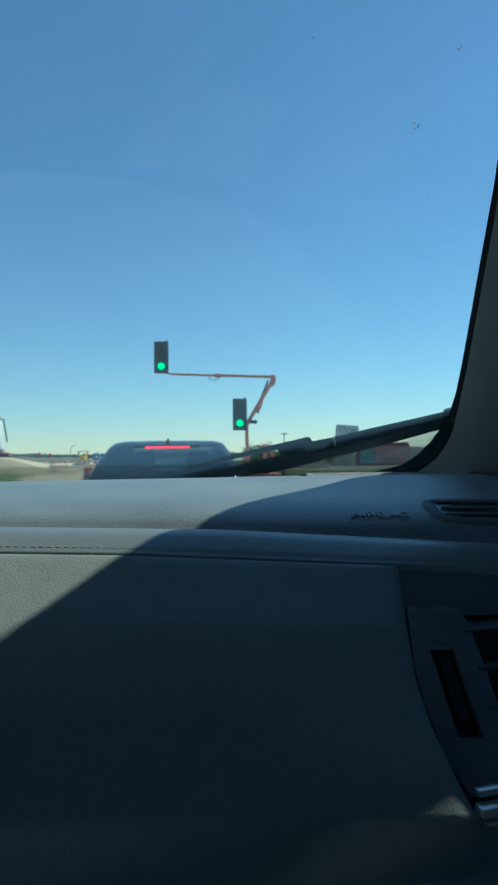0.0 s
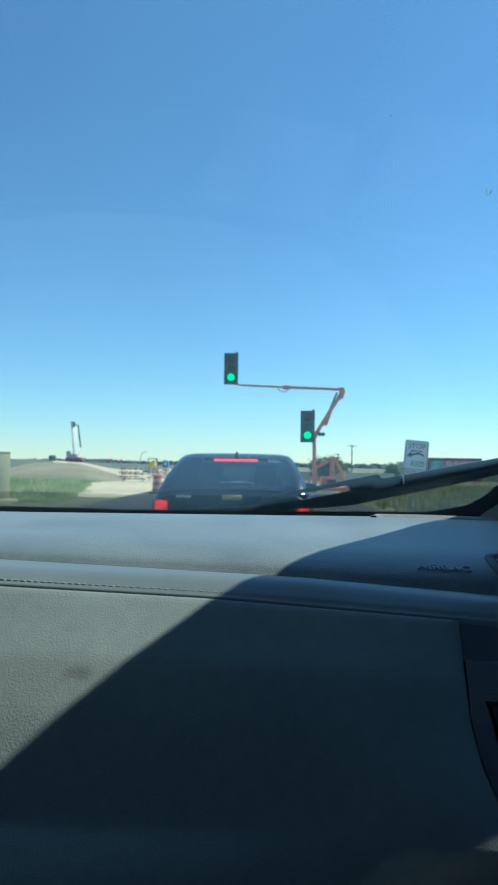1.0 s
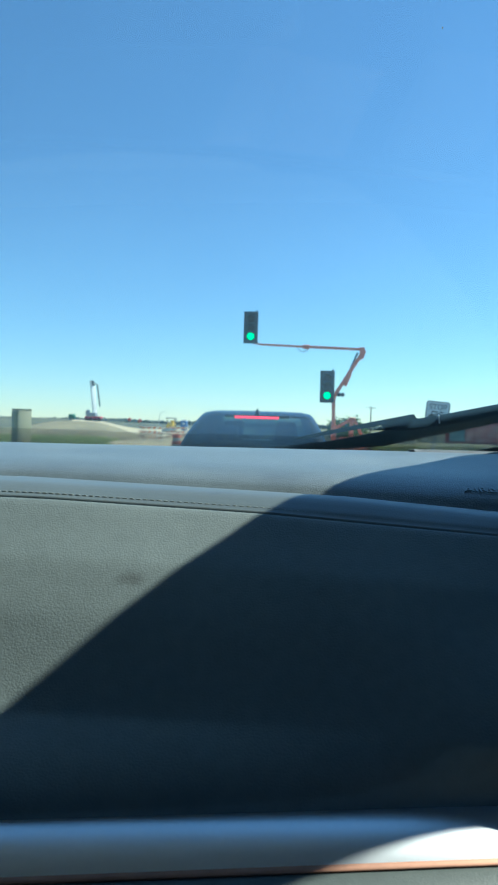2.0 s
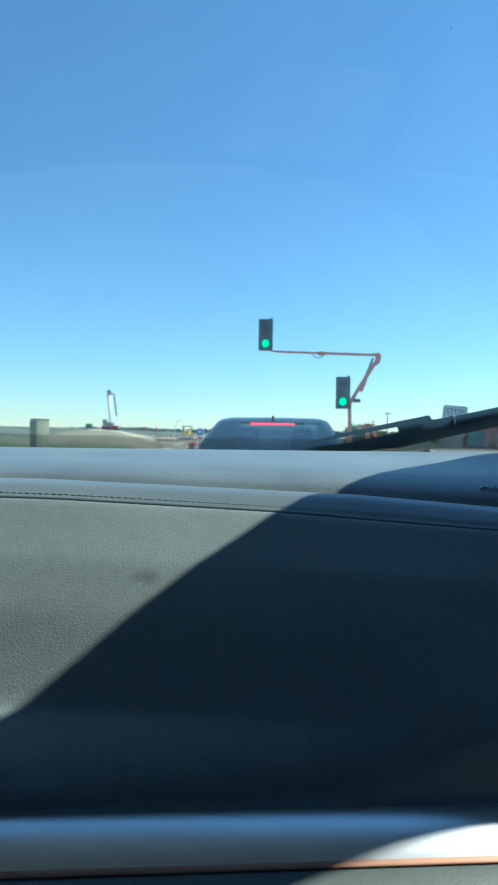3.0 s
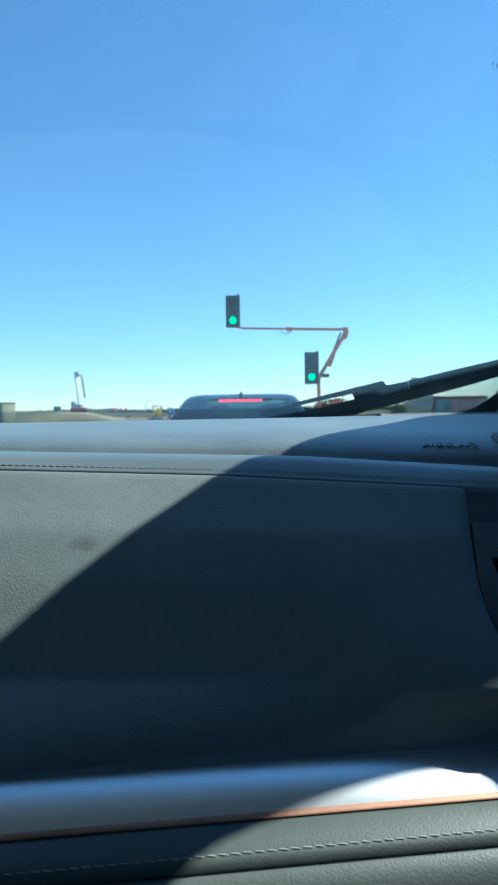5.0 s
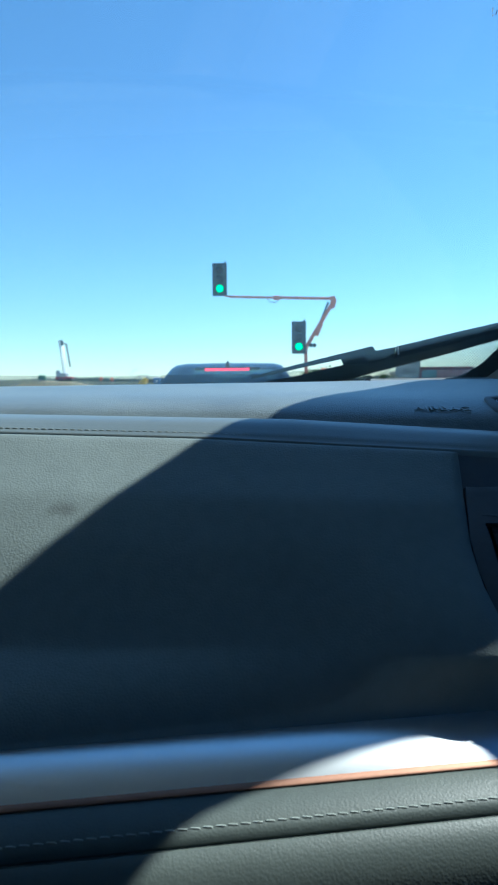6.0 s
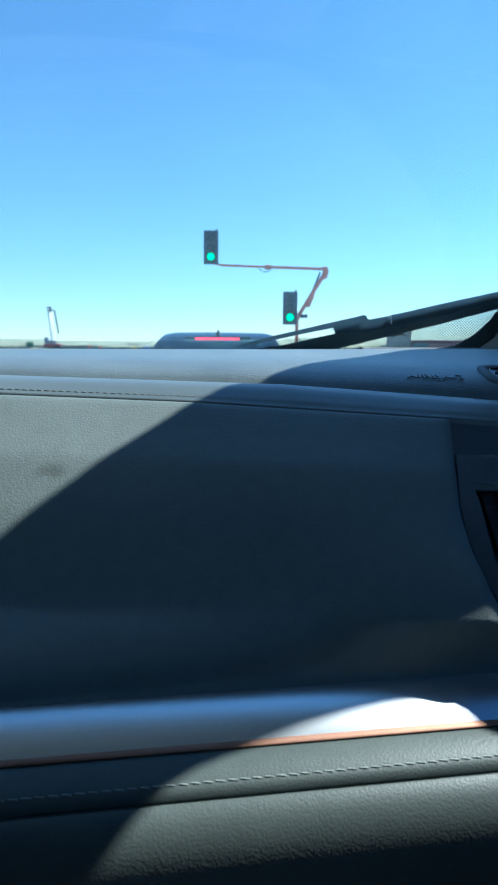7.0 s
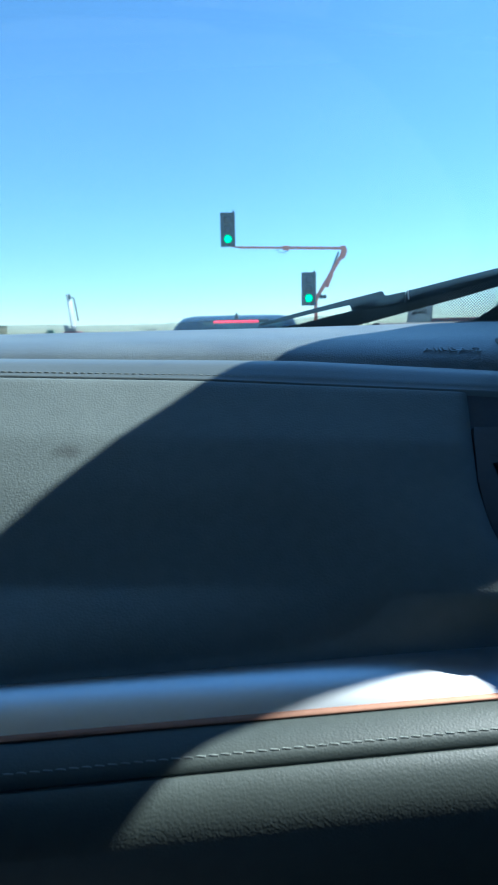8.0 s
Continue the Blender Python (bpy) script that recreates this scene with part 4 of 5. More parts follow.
        q = Vector(bank((x + 190) / 165, (y - 100) / 130))
        return (x, y, q.z + 0.10)

    slab(bm, haul, steps(0, 1, 12), steps(0, 1, 60), (0, 0, -0.3))
    h = part("haul_road", bm, DIRT, None)
    tagged(h, "pale dirt haul road on the embankment", "road", kind="structure")
    return bank


def blades(name, label, spots, mat, seed, size):
    """Clumps of narrow leaves, one joined mesh."""
    rnd = random.Random(seed)
    vs, fs = [], []
    for x, y, z, h in spots:
        for k in range(9):
            a = rnd.uniform(0, 2 * math.pi)
            lean = rnd.uniform(0.1, 0.7) * h
            w = size * rnd.uniform(0.6, 1.4)
            px, py = x + rnd.uniform(-0.35, 0.35), y + rnd.uniform(-0.35, 0.35)
            dx, dy = math.cos(a), math.sin(a)
            hh = h * rnd.uniform(0.5, 1.1)
            i = len(vs)
            vs += [(px - dy * w, py + dx * w, z - 0.03), (px + dy * w, py - dx * w, z - 0.03), (px + dx * lean * 0.4 + dy * w * 1.2, py + dy * lean * 0.4 - dx * w * 1.2, z + hh * 0.6),
                   (px + dx * lean, py + dy * lean, z + hh), (px + dx * lean * 0.4 - dy * w * 1.2, py + dy * lean * 0.4 + dx * w * 1.2, z + hh * 0.6)]
            fs += [(i, i + 1, i + 2, i + 4), (i + 4, i + 2, i + 3)]
    me = bpy.data.meshes.new(name)
    me.from_pydata(vs, [], fs)
    me.materials.append(mat)
    return tagged(new(name, me), label, "plants", kind="stuff")


def build_tree(x, y, h, w, seed):
    rnd = random.Random(seed)
    t = thing("tree", "small leafy green tree beside the road", "tree", (x, y, 0), "roadside trees")
    bm = bmesh.new()
    tube(bm, [(0, 0, -0.1), (0.05 * w, 0, h * 0.3), (0, 0.05, h * 0.7)], [0.05 * h, 0.035 * h, 0.012 * h], 8)
    for k in range(6):
        a = k * 1.05 + rnd.random()
        z = h * (0.25 + 0.08 * k)
        tube(bm, [(0.02, 0, z), (math.cos(a) * w * 0.3, math.sin(a) * w * 0.3, z + h * 0.15), (math.cos(a) * w * 0.45, math.sin(a) * w * 0.45, z + h * 0.25)], [0.02 * h, 0.012 * h, 0.004 * h], 6)
    part("trunk", bm, BARK, t)
    vs, fs = [], []
    lobes = [(rnd.uniform(-0.34, 0.34) * w, rnd.uniform(-0.34, 0.34) * w, h * rnd.uniform(0.35, 0.88), w * rnd.uniform(0.16, 0.26)) for _ in range(16)]
    for lx, ly, lz, lr in lobes:
        for k in range(170):
            d = Vector((rnd.gauss(0, 1), rnd.gauss(0, 1), rnd.gauss(0, 0.8))).normalized() * lr * rnd.uniform(0.4, 1.1)
            p = Vector((lx, ly, lz)) + d
            s = 0.045 * w * rnd.uniform(0.5, 1.2)
            u = Vector((rnd.gauss(0, 1), rnd.gauss(0, 1), rnd.gauss(0, 1))).normalized()
            q = u.cross(Vector((rnd.gauss(0, 1), rnd.gauss(0, 1), rnd.gauss(0, 1)))).normalized()
            i = len(vs)
            vs += [p - u * s, p + q * s * 0.5, p + u * s, p - q * s * 0.5]
            fs.append((i, i + 1, i + 2, i + 3))
    me = bpy.data.meshes.new("crown")
    me.from_pydata(vs, [], fs)
    me.materials.append(LEAF)
    c = new("crown", me)
    c.parent = t
    return t


# ---------------------------------------------------------------- sedan ahead
def build_sedan():
    car = thing("sedan", "dark blue-grey sedan stopped at the signal with brake lights lit", "car", (-0.42, 7.0, 0))
    # body below the window line: sections from tail to nose, (y, half width, bottom, shoulder height, deck height)
    st = [(0.0, 0.66, 0.45, 0.86, 0.90), (0.05, 0.80, 0.32, 0.94, 1.035), (0.12, 0.87, 0.26, 0.965, 1.072), (0.3, 0.915, 0.22, 0.97, 1.066), (0.75, 0.925, 0.2, 0.97, 1.04),
          (1.6, 0.925, 0.2, 0.96, 1.0), (2.8, 0.925, 0.2, 0.94, 0.98), (3.5, 0.92, 0.2, 0.9, 0.95), (4.2, 0.9, 0.22, 0.8, 0.86), (4.7, 0.8, 0.28, 0.68, 0.74), (4.88, 0.62, 0.35, 0.58, 0.62)]
    bm = bmesh.new()
    rings = []
    for y, w, b, s, d in st:
        rings.append([(-w * 0.9, y, b), (-w, y, b + 0.12), (-w * 1.0, y, (b + s) / 2), (-w * 0.985, y, s - 0.05), (-w * 0.95, y, s), (-w * 0.8, y, s + (d - s) * 0.62), (-w * 0.4, y, d - 0.008), (0, y, d),
                      (w * 0.4, y, d - 0.008), (w * 0.8, y, s + (d - s) * 0.62), (w * 0.95, y, s), (w * 0.985, y, s - 0.05), (w, y, (b + s) / 2), (w, y, b + 0.12), (w * 0.9, y, b)])
    loft(bm, rings)
    body = part("body", bm, SEDAN_PAINT, car, angle=60)
    # greenhouse: sections by height, each a rounded plan
    def plan(yb, yf, w, z, wf):
        n = 7
        pts = [(-w, yb + 0.10, z), (-w * 0.93, yb + 0.03, z)]
        pts += [(w * 0.86 * (2 * i / n - 1), yb - 0.012 * (1 - (2 * i / n - 1) ** 2), z) for i in range(n + 1)]
        pts += [(w * 0.93, yb + 0.03, z), (w, yb + 0.10, z), (wf * 1.02, (yb + yf) / 2, z), (wf, yf - 0.15, z)]
        pts += [(wf * 0.8 * (1 - 2 * i / n), yf + 0.05 * (1 - (2 * i / n - 1) ** 2), z) for i in range(n + 1)]
        pts += [(-wf, yf - 0.15, z), (-wf * 1.02, (yb + yf) / 2, z)]
        return pts
    bm = bmesh.new()
    loft(bm, [plan(0.20, 3.5, 0.855, 0.98, 0.86), plan(0.26, 3.35, 0.84, 1.05, 0.85), plan(0.50, 3.0, 0.79, 1.2, 0.80), plan(0.76, 2.65, 0.725, 1.33, 0.73), plan(0.90, 2.45, 0.69, 1.395, 0.69),
              plan(1.03, 2.3, 0.65, 1.437, 0.65), plan(1.22, 2.1, 0.56, 1.462, 0.56), plan(1.5, 1.9, 0.3, 1.474, 0.3)])
    # openings of the rear window and the windshield
    bm.faces.ensure_lookup_table()
    cut = []
    for f in bm.faces:
        c = f.calc_center_median()
        if 1.05 < c.z < 1.385 and abs(c.x) < 0.62 and abs(f.normal.x) < 0.6 and (c.y < 1.0 or c.y > 2.3):
            cut.append(f)
    bmesh.ops.delete(bm, geom=cut, context="FACES")
    part("cabin", bm, SEDAN_PAINT, car, angle=60)
    # rear window, slightly proud
    def rear(u, v):
        z = 1.07 + 0.31 * v
        yb = lerp([(1.05, 0.26), (1.2, 0.50), (1.33, 0.76), (1.395, 0.90)], z)
        w = lerp([(1.05, 0.73), (1.2, 0.69), (1.33, 0.63), (1.395, 0.595)], z)
        s = 2 * u - 1
        return (w * s, yb - 0.012 * (1 - s * s) - 0.013 + 0.012 * abs(s) ** 8, z - 0.018 * abs(s) ** 4 * (1 - v))
    bm = bmesh.new()
    slab(bm, rear, steps(0, 1, 18), steps(0, 1, 8), (0, 0.012, 0.004))
    win = part("rear_window", bm, SEDAN_GLASS, car, "tinted rear window with a pale reflection")
    win.visible_shadow = False
    bm = bmesh.new()
    slab(bm, lambda u, v: ((2 * u - 1) * (0.72 - 0.14 * v), 3.30 - 0.86 * v, 1.07 + 0.31 * v), steps(0, 1, 6), steps(0, 1, 3), (0, 0.006, 0.006))
    shield = part("windshield", bm, SEDAN_GLASS, car)
    shield.visible_shadow = False
    # cabin furniture seen through the panes
    for sx in (-0.36, 0.36):
        for y, z in ((1.95, 1.12), (0.95, 1.05)):
            bm = bmesh.new()
            box(bm, (sx, y, z - 0.25), (0.48, 0.16, 0.56), Euler((radians(-12), 0, 0)).to_matrix(), 0.05, 3)
            seat = part("seat_back", bm, CAR_TRIM, car)
            bm = bmesh.new()
            box(bm, (sx, y + 0.04, z + 0.13), (0.27, 0.11, 0.19), Euler((radians(-10), 0, 0)).to_matrix(), 0.045, 3)
            part("headrest", bm, CAR_TRIM, seat)
    bm = bmesh.new()
    slab(bm, lambda u, v: (0.70 * (2 * u - 1), 0.30 + 0.52 * v, 1.03 - 0.02 * v), steps(0, 1, 6), steps(0, 1, 3), (0, 0, -0.03))
    part("parcel_shelf", bm, CAR_TRIM, car)
    # high brake bar
    bm = bmesh.new()
    beam(bm, (-0.265, 0.845, 1.379), (0.265, 0.845, 1.379), 0.03, 0.026, 0.006)
    part("high_brake_light", bm, BRAKE_GLOW, car, "lit red high brake light bar")
    bm = bmesh.new()
    beam(bm, (-0.39, 0.87, 1.392), (0.39, 0.87, 1.392), 0.05, 0.03, 0.008)
    part("roof_lip", bm, SIGNAL_BLACK, car)
    # shark fin and wire aerial
    bm = bmesh.new()
    loft(bm, [[(-0.03, 0.93, 1.40), (0.03, 0.93, 1.40), (0.03, 1.12, 1.45), (-0.03, 1.12, 1.45)], [(-0.022, 0.95, 1.435), (0.022, 0.95, 1.435), (0.02, 1.08, 1.46), (-0.02, 1.08, 1.46)], [(-0.006, 0.955, 1.488), (0.006, 0.955, 1.488), (0.005, 0.985, 1.49), (-0.005, 0.985, 1.49)]])
    part("roof_fin", bm, SIGNAL_BLACK, car, "black shark fin aerial")
    # lamps, deck lip, emblem, badge bars, plate, bumper
    for s in (-1, 1):
        bm = bmesh.new()
        slab(bm, lambda u, v: (s * (0.61 + 0.275 * u), 0.015 + 0.10 * u ** 2.2 + 0.012 * v, 0.765 + 0.17 * v), steps(0, 1, 8), steps(0, 1, 3), (0, 0.06, 0))
        lamp = part("tail_lamp", bm, LAMP_RED, car, "wraparound red tail lamp")
        for z in (0.790, 0.829, 0.868, 0.907):
            bm = bmesh.new()
            slab(bm, lambda u, v: (s * (0.70 + 0.14 * u), 0.006 + 0.075 * u ** 2.2, z - 0.014 + 0.028 * v), steps(0, 1, 8), steps(0, 1, 1), (0, 0.03, 0))
            part("lit_segment", bm, LAMP_GLOW, lamp)
        bm = bmesh.new()
        box(bm, (s * 1.02, 2.75, 1.0), (0.2, 0.1, 0.13), None, 0.03, 3)
        beam(bm, (s * 0.9, 2.78, 0.97), (s * 0.98, 2.76, 0.98), 0.04, 0.04)
        part("door_mirror", bm, SEDAN_PAINT, car)
        for y in (0.98, 3.85):
            bm = bmesh.new()
            lathe(bm, [(0.2, -0.10), (0.31, -0.105), (0.335, -0.08), (0.34, 0), (0.335, 0.08), (0.31, 0.105), (0.2, 0.10)], (s * 0.83, y, 0.34), 32, "x")
            wheel = part("wheel", bm, RUBBER, car)
            bm = bmesh.new()
            lathe(bm, [(0.03, 0.08 * s), (0.18, 0.07 * s), (0.205, 0.095 * s), (0.205, -0.09 * s), (0.03, -0.08 * s)], (s * 0.83, y, 0.34), 24, "x")
            part("rim", bm, GALV, wheel)
        bm = bmesh.new()
        slab(bm, lambda u, v: (s * (0.83 - 0.13 * v), 1.05 + 1.75 * u, 1.02 + 0.32 * v), steps(0, 1, 4), steps(0, 1, 3), (s * 0.03, 0, 0.006))
        part("side_window", bm, DARK_GLASS, car)
    bm = bmesh.new()
    box(bm, (0, 0.03, 0.965), (0.22, 0.05, 0.06), None, 0.022, 3)
    part("emblem", bm, GOLD, car, "small gold emblem on the trunk lid")
    bm = bmesh.new()
    for k in range(6):
        box(bm, (-0.59 + 0.028 * k, 0.014, 0.972), (0.019, 0.05, 0.024))
    part("badge", bm, CHROME, car, "small chrome badge bars")
    bm = bmesh.new()
    slab(bm, lambda u, v: (0.82 * (2 * u - 1), 0.065 - 0.02 * v + 0.06 * (2 * u - 1) ** 2, 1.04 + 0.027 * v - 0.06 * (2 * u - 1) ** 2), steps(0, 1, 16), steps(0, 1, 2), (0, 0.05, 0))
    part("deck_lip", bm, SEDAN_PAINT, car)
    bm = bmesh.new()
    box(bm, (0, 0.0, 0.79), (0.36, 0.04, 0.12), None, 0.006)
    part("number_plate", bm, WHITE_SHEET, car)
    bm = bmesh.new()
    box(bm, (0, -0.02, 0.52), (1.62, 0.16, 0.26), None, 0.06, 3)
    part("rear_bumper", bm, SEDAN_PAINT, car)
    # pale edge on the parcel shelf
    bm = bmesh.new()
    box(bm, (0.02, 0.60, 1.118), (0.40, 0.05, 0.010), None, 0.003)
    part("shelf_edge", bm, WHITE_SHEET, car)
    return car


# ---------------------------------------------------------------- portable traffic signal
def signal_head(x, y, z, label):
    s = thing("traffic_signal", label, "traffic signal", (x, y, z), "signal heads")
    bm = bmesh.new()
    box(bm, (0, 0.10, 0), (0.58, 0.012, 1.30), None, 0.004)
    part("backplate", bm, SIGNAL_BLACK, s)
    bm = bmesh.new()
    for k in (-1, 0, 1):
        box(bm, (0, 0.16, 0.36 * k), (0.35, 0.2, 0.352), None, 0.02, 2)
    part("housing", bm, SIGNAL_BLACK, s)
    for k, mat, nm in ((1, LENS_OFF, "red_lens"), (0, LENS_OFF, "amber_lens"), (-1, LENS_GREEN, "green_lens")):
        bm = bmesh.new()
        lathe(bm, [(0.002, 0.035), (0.08, 0.041), (0.13, 0.052), (0.152, 0.066), (0.152, 0.09), (0.002, 0.09)], (0, 0, 0.36 * k), 28, "y")
        part(nm, bm, mat, s, "lit green lens" if k == -1 else "unlit dark lens")
        bm = bmesh.new()
        n = 20
        rings = []
        for rr, yy in ((0.165, 0.085), (0.165, -0.12), (0.16, -0.12), (0.16, 0.085)):
            ring = []
            for q in range(n + 1):
                a = radians(-35) + radians(250) * q / n
                yq = yy if yy > 0 else yy * (0.35 + 0.65 * max(0.0, math.sin(a)))
                ring.append((rr * math.cos(a), yq, 0.36 * k + rr * math.sin(a)))
            rings.append(ring)
        loft(bm, rings + [rings[0]], cap=False, closed=False)
        part("visor", bm, SIGNAL_BLACK, s)
    bm = bmesh.new()
    box(bm, (0.22, 0.16, 0.68), (0.06, 0.06, 0.09), None, 0.01)
    part("top_bracket", bm, SIGNAL_BLACK, s)
    return s


def build_signal_trailer():
    t = thing("signal_trailer", "orange portable signal trailer with folding mast and boom", "signal trailer", (1.90, 26.9, 0))
    def add(name, f, mat=ORANGE, label=""):
        b = bmesh.new()
        f(b)
        return part(name, b, mat, t, label)
    L = lambda x, z, y=0.0: (x - 1.85, y, z)
    add("mast", lambda b: beam(b, L(1.85, 0.35), L(1.80, 2.62), 0.14, 0.14, 0.012, (0, 1, 0)))
    add("lower_mast", lambda b: beam(b, L(1.85, 0.3), L(1.83, 1.45), 0.19, 0.19, 0.012, (0, 1, 0)))
    add("hinge", lambda b: box(b, L(1.80, 2.62), (0.22, 0.2, 0.22), None, 0.03))
    add("boom_riser", lambda b: beam(b, L(1.80, 2.55), L(2.93, 4.42), 0.15, 0.15, 0.012, (0, 1, 0)))
    add("elbow", lambda b: loft(b, [[L(2.80, 4.62, q), L(2.98, 4.62, q), L(3.05, 4.45, q), L(2.98, 4.18, q), L(2.84, 4.1, q), L(2.82, 4.4, q)] for q in (-0.09, 0.09)]))
    add("boom", lambda b: beam(b, L(2.95, 4.535), L(0.62, 4.60), 0.10, 0.12, 0.01, (0, 1, 0)))
    add("boom_tip", lambda b: beam(b, L(0.7, 4.595), L(-1.28, 4.655), 0.08, 0.085, 0.008, (0, 1, 0)))
    add("boom_collar", lambda b: box(b, L(0.62, 4.59), (0.26, 0.14, 0.17), None, 0.02))
    add("ram", lambda b: tube(b, [L(2.28, 3.3), L(2.72, 4.4)], 0.04, 10), CRANE_DARK, "dark hydraulic ram")
    add("ram_bracket", lambda b: beam(b, L(2.22, 3.05), L(2.42, 3.55), 0.2, 0.2, 0.02, (0, 1, 0)))
    add("cable_loop", lambda b: tube(b, [L(0.25, 4.55), L(0.36, 4.43), L(0.55, 4.40), L(0.72, 4.5)], 0.015, 6), SIGNAL_BLACK)
    add("top_head_arm", lambda b: beam(b, L(-1.2, 4.65), L(-1.65, 4.72), 0.06, 0.06, 0.006, (0, 1, 0)))
    add("low_head_arm", lambda b: beam(b, L(1.78, 2.7), L(1.51, 2.72), 0.06, 0.06, 0.006, (0, 1, 0)))
    # rest frame for the boom
    add("rest_arm", lambda b: beam(b, L(1.75, 1.18), L(2.56, 1.66), 0.11, 0.11, 0.01, (0, 1, 0)))
    add("rest_post", lambda b: beam(b, L(2.56, 0.35), L(2.57, 1.7), 0.16, 0.16, 0.012, (0, 1, 0)))
    add("rest_strut", lambda b: beam(b, L(2.66, 1.66), L(3.1, 0.85), 0.11, 0.11, 0.01, (0, 1, 0)))
    add("rest_head", lambda b: box(b, L(2.58, 1.67), (0.3, 0.16, 0.12), None, 0.03))
    add("frame", lambda b: box(b, L(2.35, 0.44), (1.7, 1.2, 0.16), None, 0.02))
    add("battery_box", lambda b: box(b, L(2.42, 0.7, 0.1), (0.6, 0.7, 0.42), None, 0.03), ORANGE)
    add("control_box", lambda b: box(b, L(2.5, 0.66, -0.45), (0.36, 0.22, 0.28), None, 0.02), SIGNAL_BLACK)
    for s in (-1, 1):
        def wheel(b, s=s):
            lathe(b, [(0.12, -0.09), (0.28, -0.09), (0.31, -0.06), (0.31, 0.06), (0.28, 0.09), (0.12, 0.09)], L(2.35 + 0.95 * s, 0.31), 24, "x")
        add("wheel", wheel, RUBBER, "black trailer tyre")
        add("fender", lambda b: box(b, L(2.35 + 0.95 * s, 0.68), (0.26, 0.75, 0.05), None, 0.02))
        add("jack", lambda b: tube(b, [L(2.35 + 0.75 * s, 0.0, -0.55), L(2.35 + 0.75 * s, 0.75, -0.55)], 0.035, 8), GALV)
    # detector pair
    add("detector_arm", lambda b: beam(b, L(1.82, 2.63), L(2.16, 2.63), 0.04, 0.04, 0.004, (0, 1, 0)), SIGNAL_BLACK)
    for x in (2.02, 2.16):
        def det(b, x=x):
            lathe(b, [(0.02, 0.15), (0.055, 0.14), (0.06, 0.0), (0.085, -0.1), (0.075, -0.13), (0.02, -0.1)], L(x, 2.66), 16, "y")
        add("detector", det, SIGNAL_BLACK, "black round traffic detector")
    signal_head(-1.62, 26.5, 5.30, "black three-lamp signal head, green lit, at the boom's end")
    signal_head(1.56, 26.5, 2.96, "black three-lamp signal head, green lit, on the mast")


def text_mesh(body, size, parent, loc, mat, name):
    cu = bpy.data.curves.new(name, "FONT")
    cu.body, cu.size, cu.align_x, cu.extrude = body, size, "CENTER", 0.0015
    cu.materials.append(mat)
    o = new(name, cu)
    o.parent = parent
    o.location, o.rotation_euler = loc, (radians(90), 0, 0)
    return o


def build_stop_sign():
    s = thing("stop_here_sign", "white rectangular stop sign with curved black arrow on a steel post", "road sign", (3.62, 16.7, 0))
    s.rotation_euler = (0, radians(4.4), 0)
    bm = bmesh.new()
    box(bm, (0, 0, 1.66), (0.61, 0.004, 0.76), None, 0.0)
    es = [e for e in bm.edges if abs(e.verts[0].co.y - e.verts[1].co.y) > 0.001]
    bmesh.ops.bevel(bm, geom=es, offset=0.035, segments=4, affect="EDGES")
    part("plate", bm, SIGN_FACE, s)
    bm = bmesh.new()
    for c, d in (((0, 2.02), (0.55, 0.012)), ((0, 1.30), (0.55, 0.012)), ((-0.28, 1.66), (0.012, 0.72)), ((0.28, 1.66), (0.012, 0.72))):
        box(bm, (c[0], -0.004, c[1]), (d[0], 0.003, d[1]))
    part("border", bm, SIGN_BLACK, s)
    bm = bmesh.new()
    beam(bm, (0, 0.03, -0.2), (0, 0.03, 2.0), 0.05, 0.04, 0.004, (0, 1, 0))
    part("post", bm, GALV, s, "steel post")
    bm = bmesh.new()
    up = [(0.2 - 0.36 * q, 1.66 + 0.045 * math.sin(math.pi * min(1, q * 1.15))) for q in steps(0, 1, 10)]
    rings = [[(x, -0.003, z - 0.026), (x, -0.006, z - 0.026), (x, -0.006, z + 0.026), (x, -0.003, z + 0.026)] for x, z in up]
    loft(bm, rings)
    loft(bm, [[(-0.13, y, 1.745), (-0.245, y, 1.625), (-0.11, y, 1.60)] for y in (-0.003, -0.006)])
    part("arrow", bm, SIGN_BLACK, s, "curved black arrow")
    text_mesh("STOP", 0.19, s, (0, -0.004, 1.83), SIGN_BLACK, "upper_lettering")
    text_mesh("RED", 0.19, s, (0.05, -0.004, 1.38), SIGN_BLACK, "lower_lettering")
    bm = bmesh.new()
    for x, w in ((-0.07, 0.16), (0.1, 0.1)):
        box(bm, (x, -0.004, 1.765), (w, 0.003, 0.03))
    part("small_lettering", bm, SIGN_BLACK, s)


# ---------------------------------------------------------------- roadworks on the left
def build_drum(x, y):
    d = thing("traffic_drum", "orange and white striped traffic drum on a black base", "traffic drum", (x, y, 0.03), "traffic drums")
    bm = bmesh.new()
    lathe(bm, [(0.38, 0.0), (0.38, 0.06), (0.3, 0.08), (0.05, 0.08)], (0, 0, 0), 20)
    part("base", bm, RUBBER, d)
    for k in range(5):
        bm = bmesh.new()
        z0 = 0.08 + 0.14 * k
        r0, r1 = 0.235 - 0.013 * k, 0.227 - 0.013 * k
        lathe(bm, [(0.05, z0), (r0, z0), (r0, z0 + 0.13), (r1, z0 + 0.14), (0.05, z0 + 0.14)], (0, 0, 0), 20)
        part("band", bm, DRUM_WHITE if k % 2 else DRUM_ORANGE, d)
    bm = bmesh.new()
    tube(bm, [(-0.1, 0, 0.76), (-0.1, 0, 0.83), (0.1, 0, 0.83), (0.1, 0, 0.76)], 0.015, 6)
    part("handle", bm, ORANGE_PLASTIC, d)
    return d


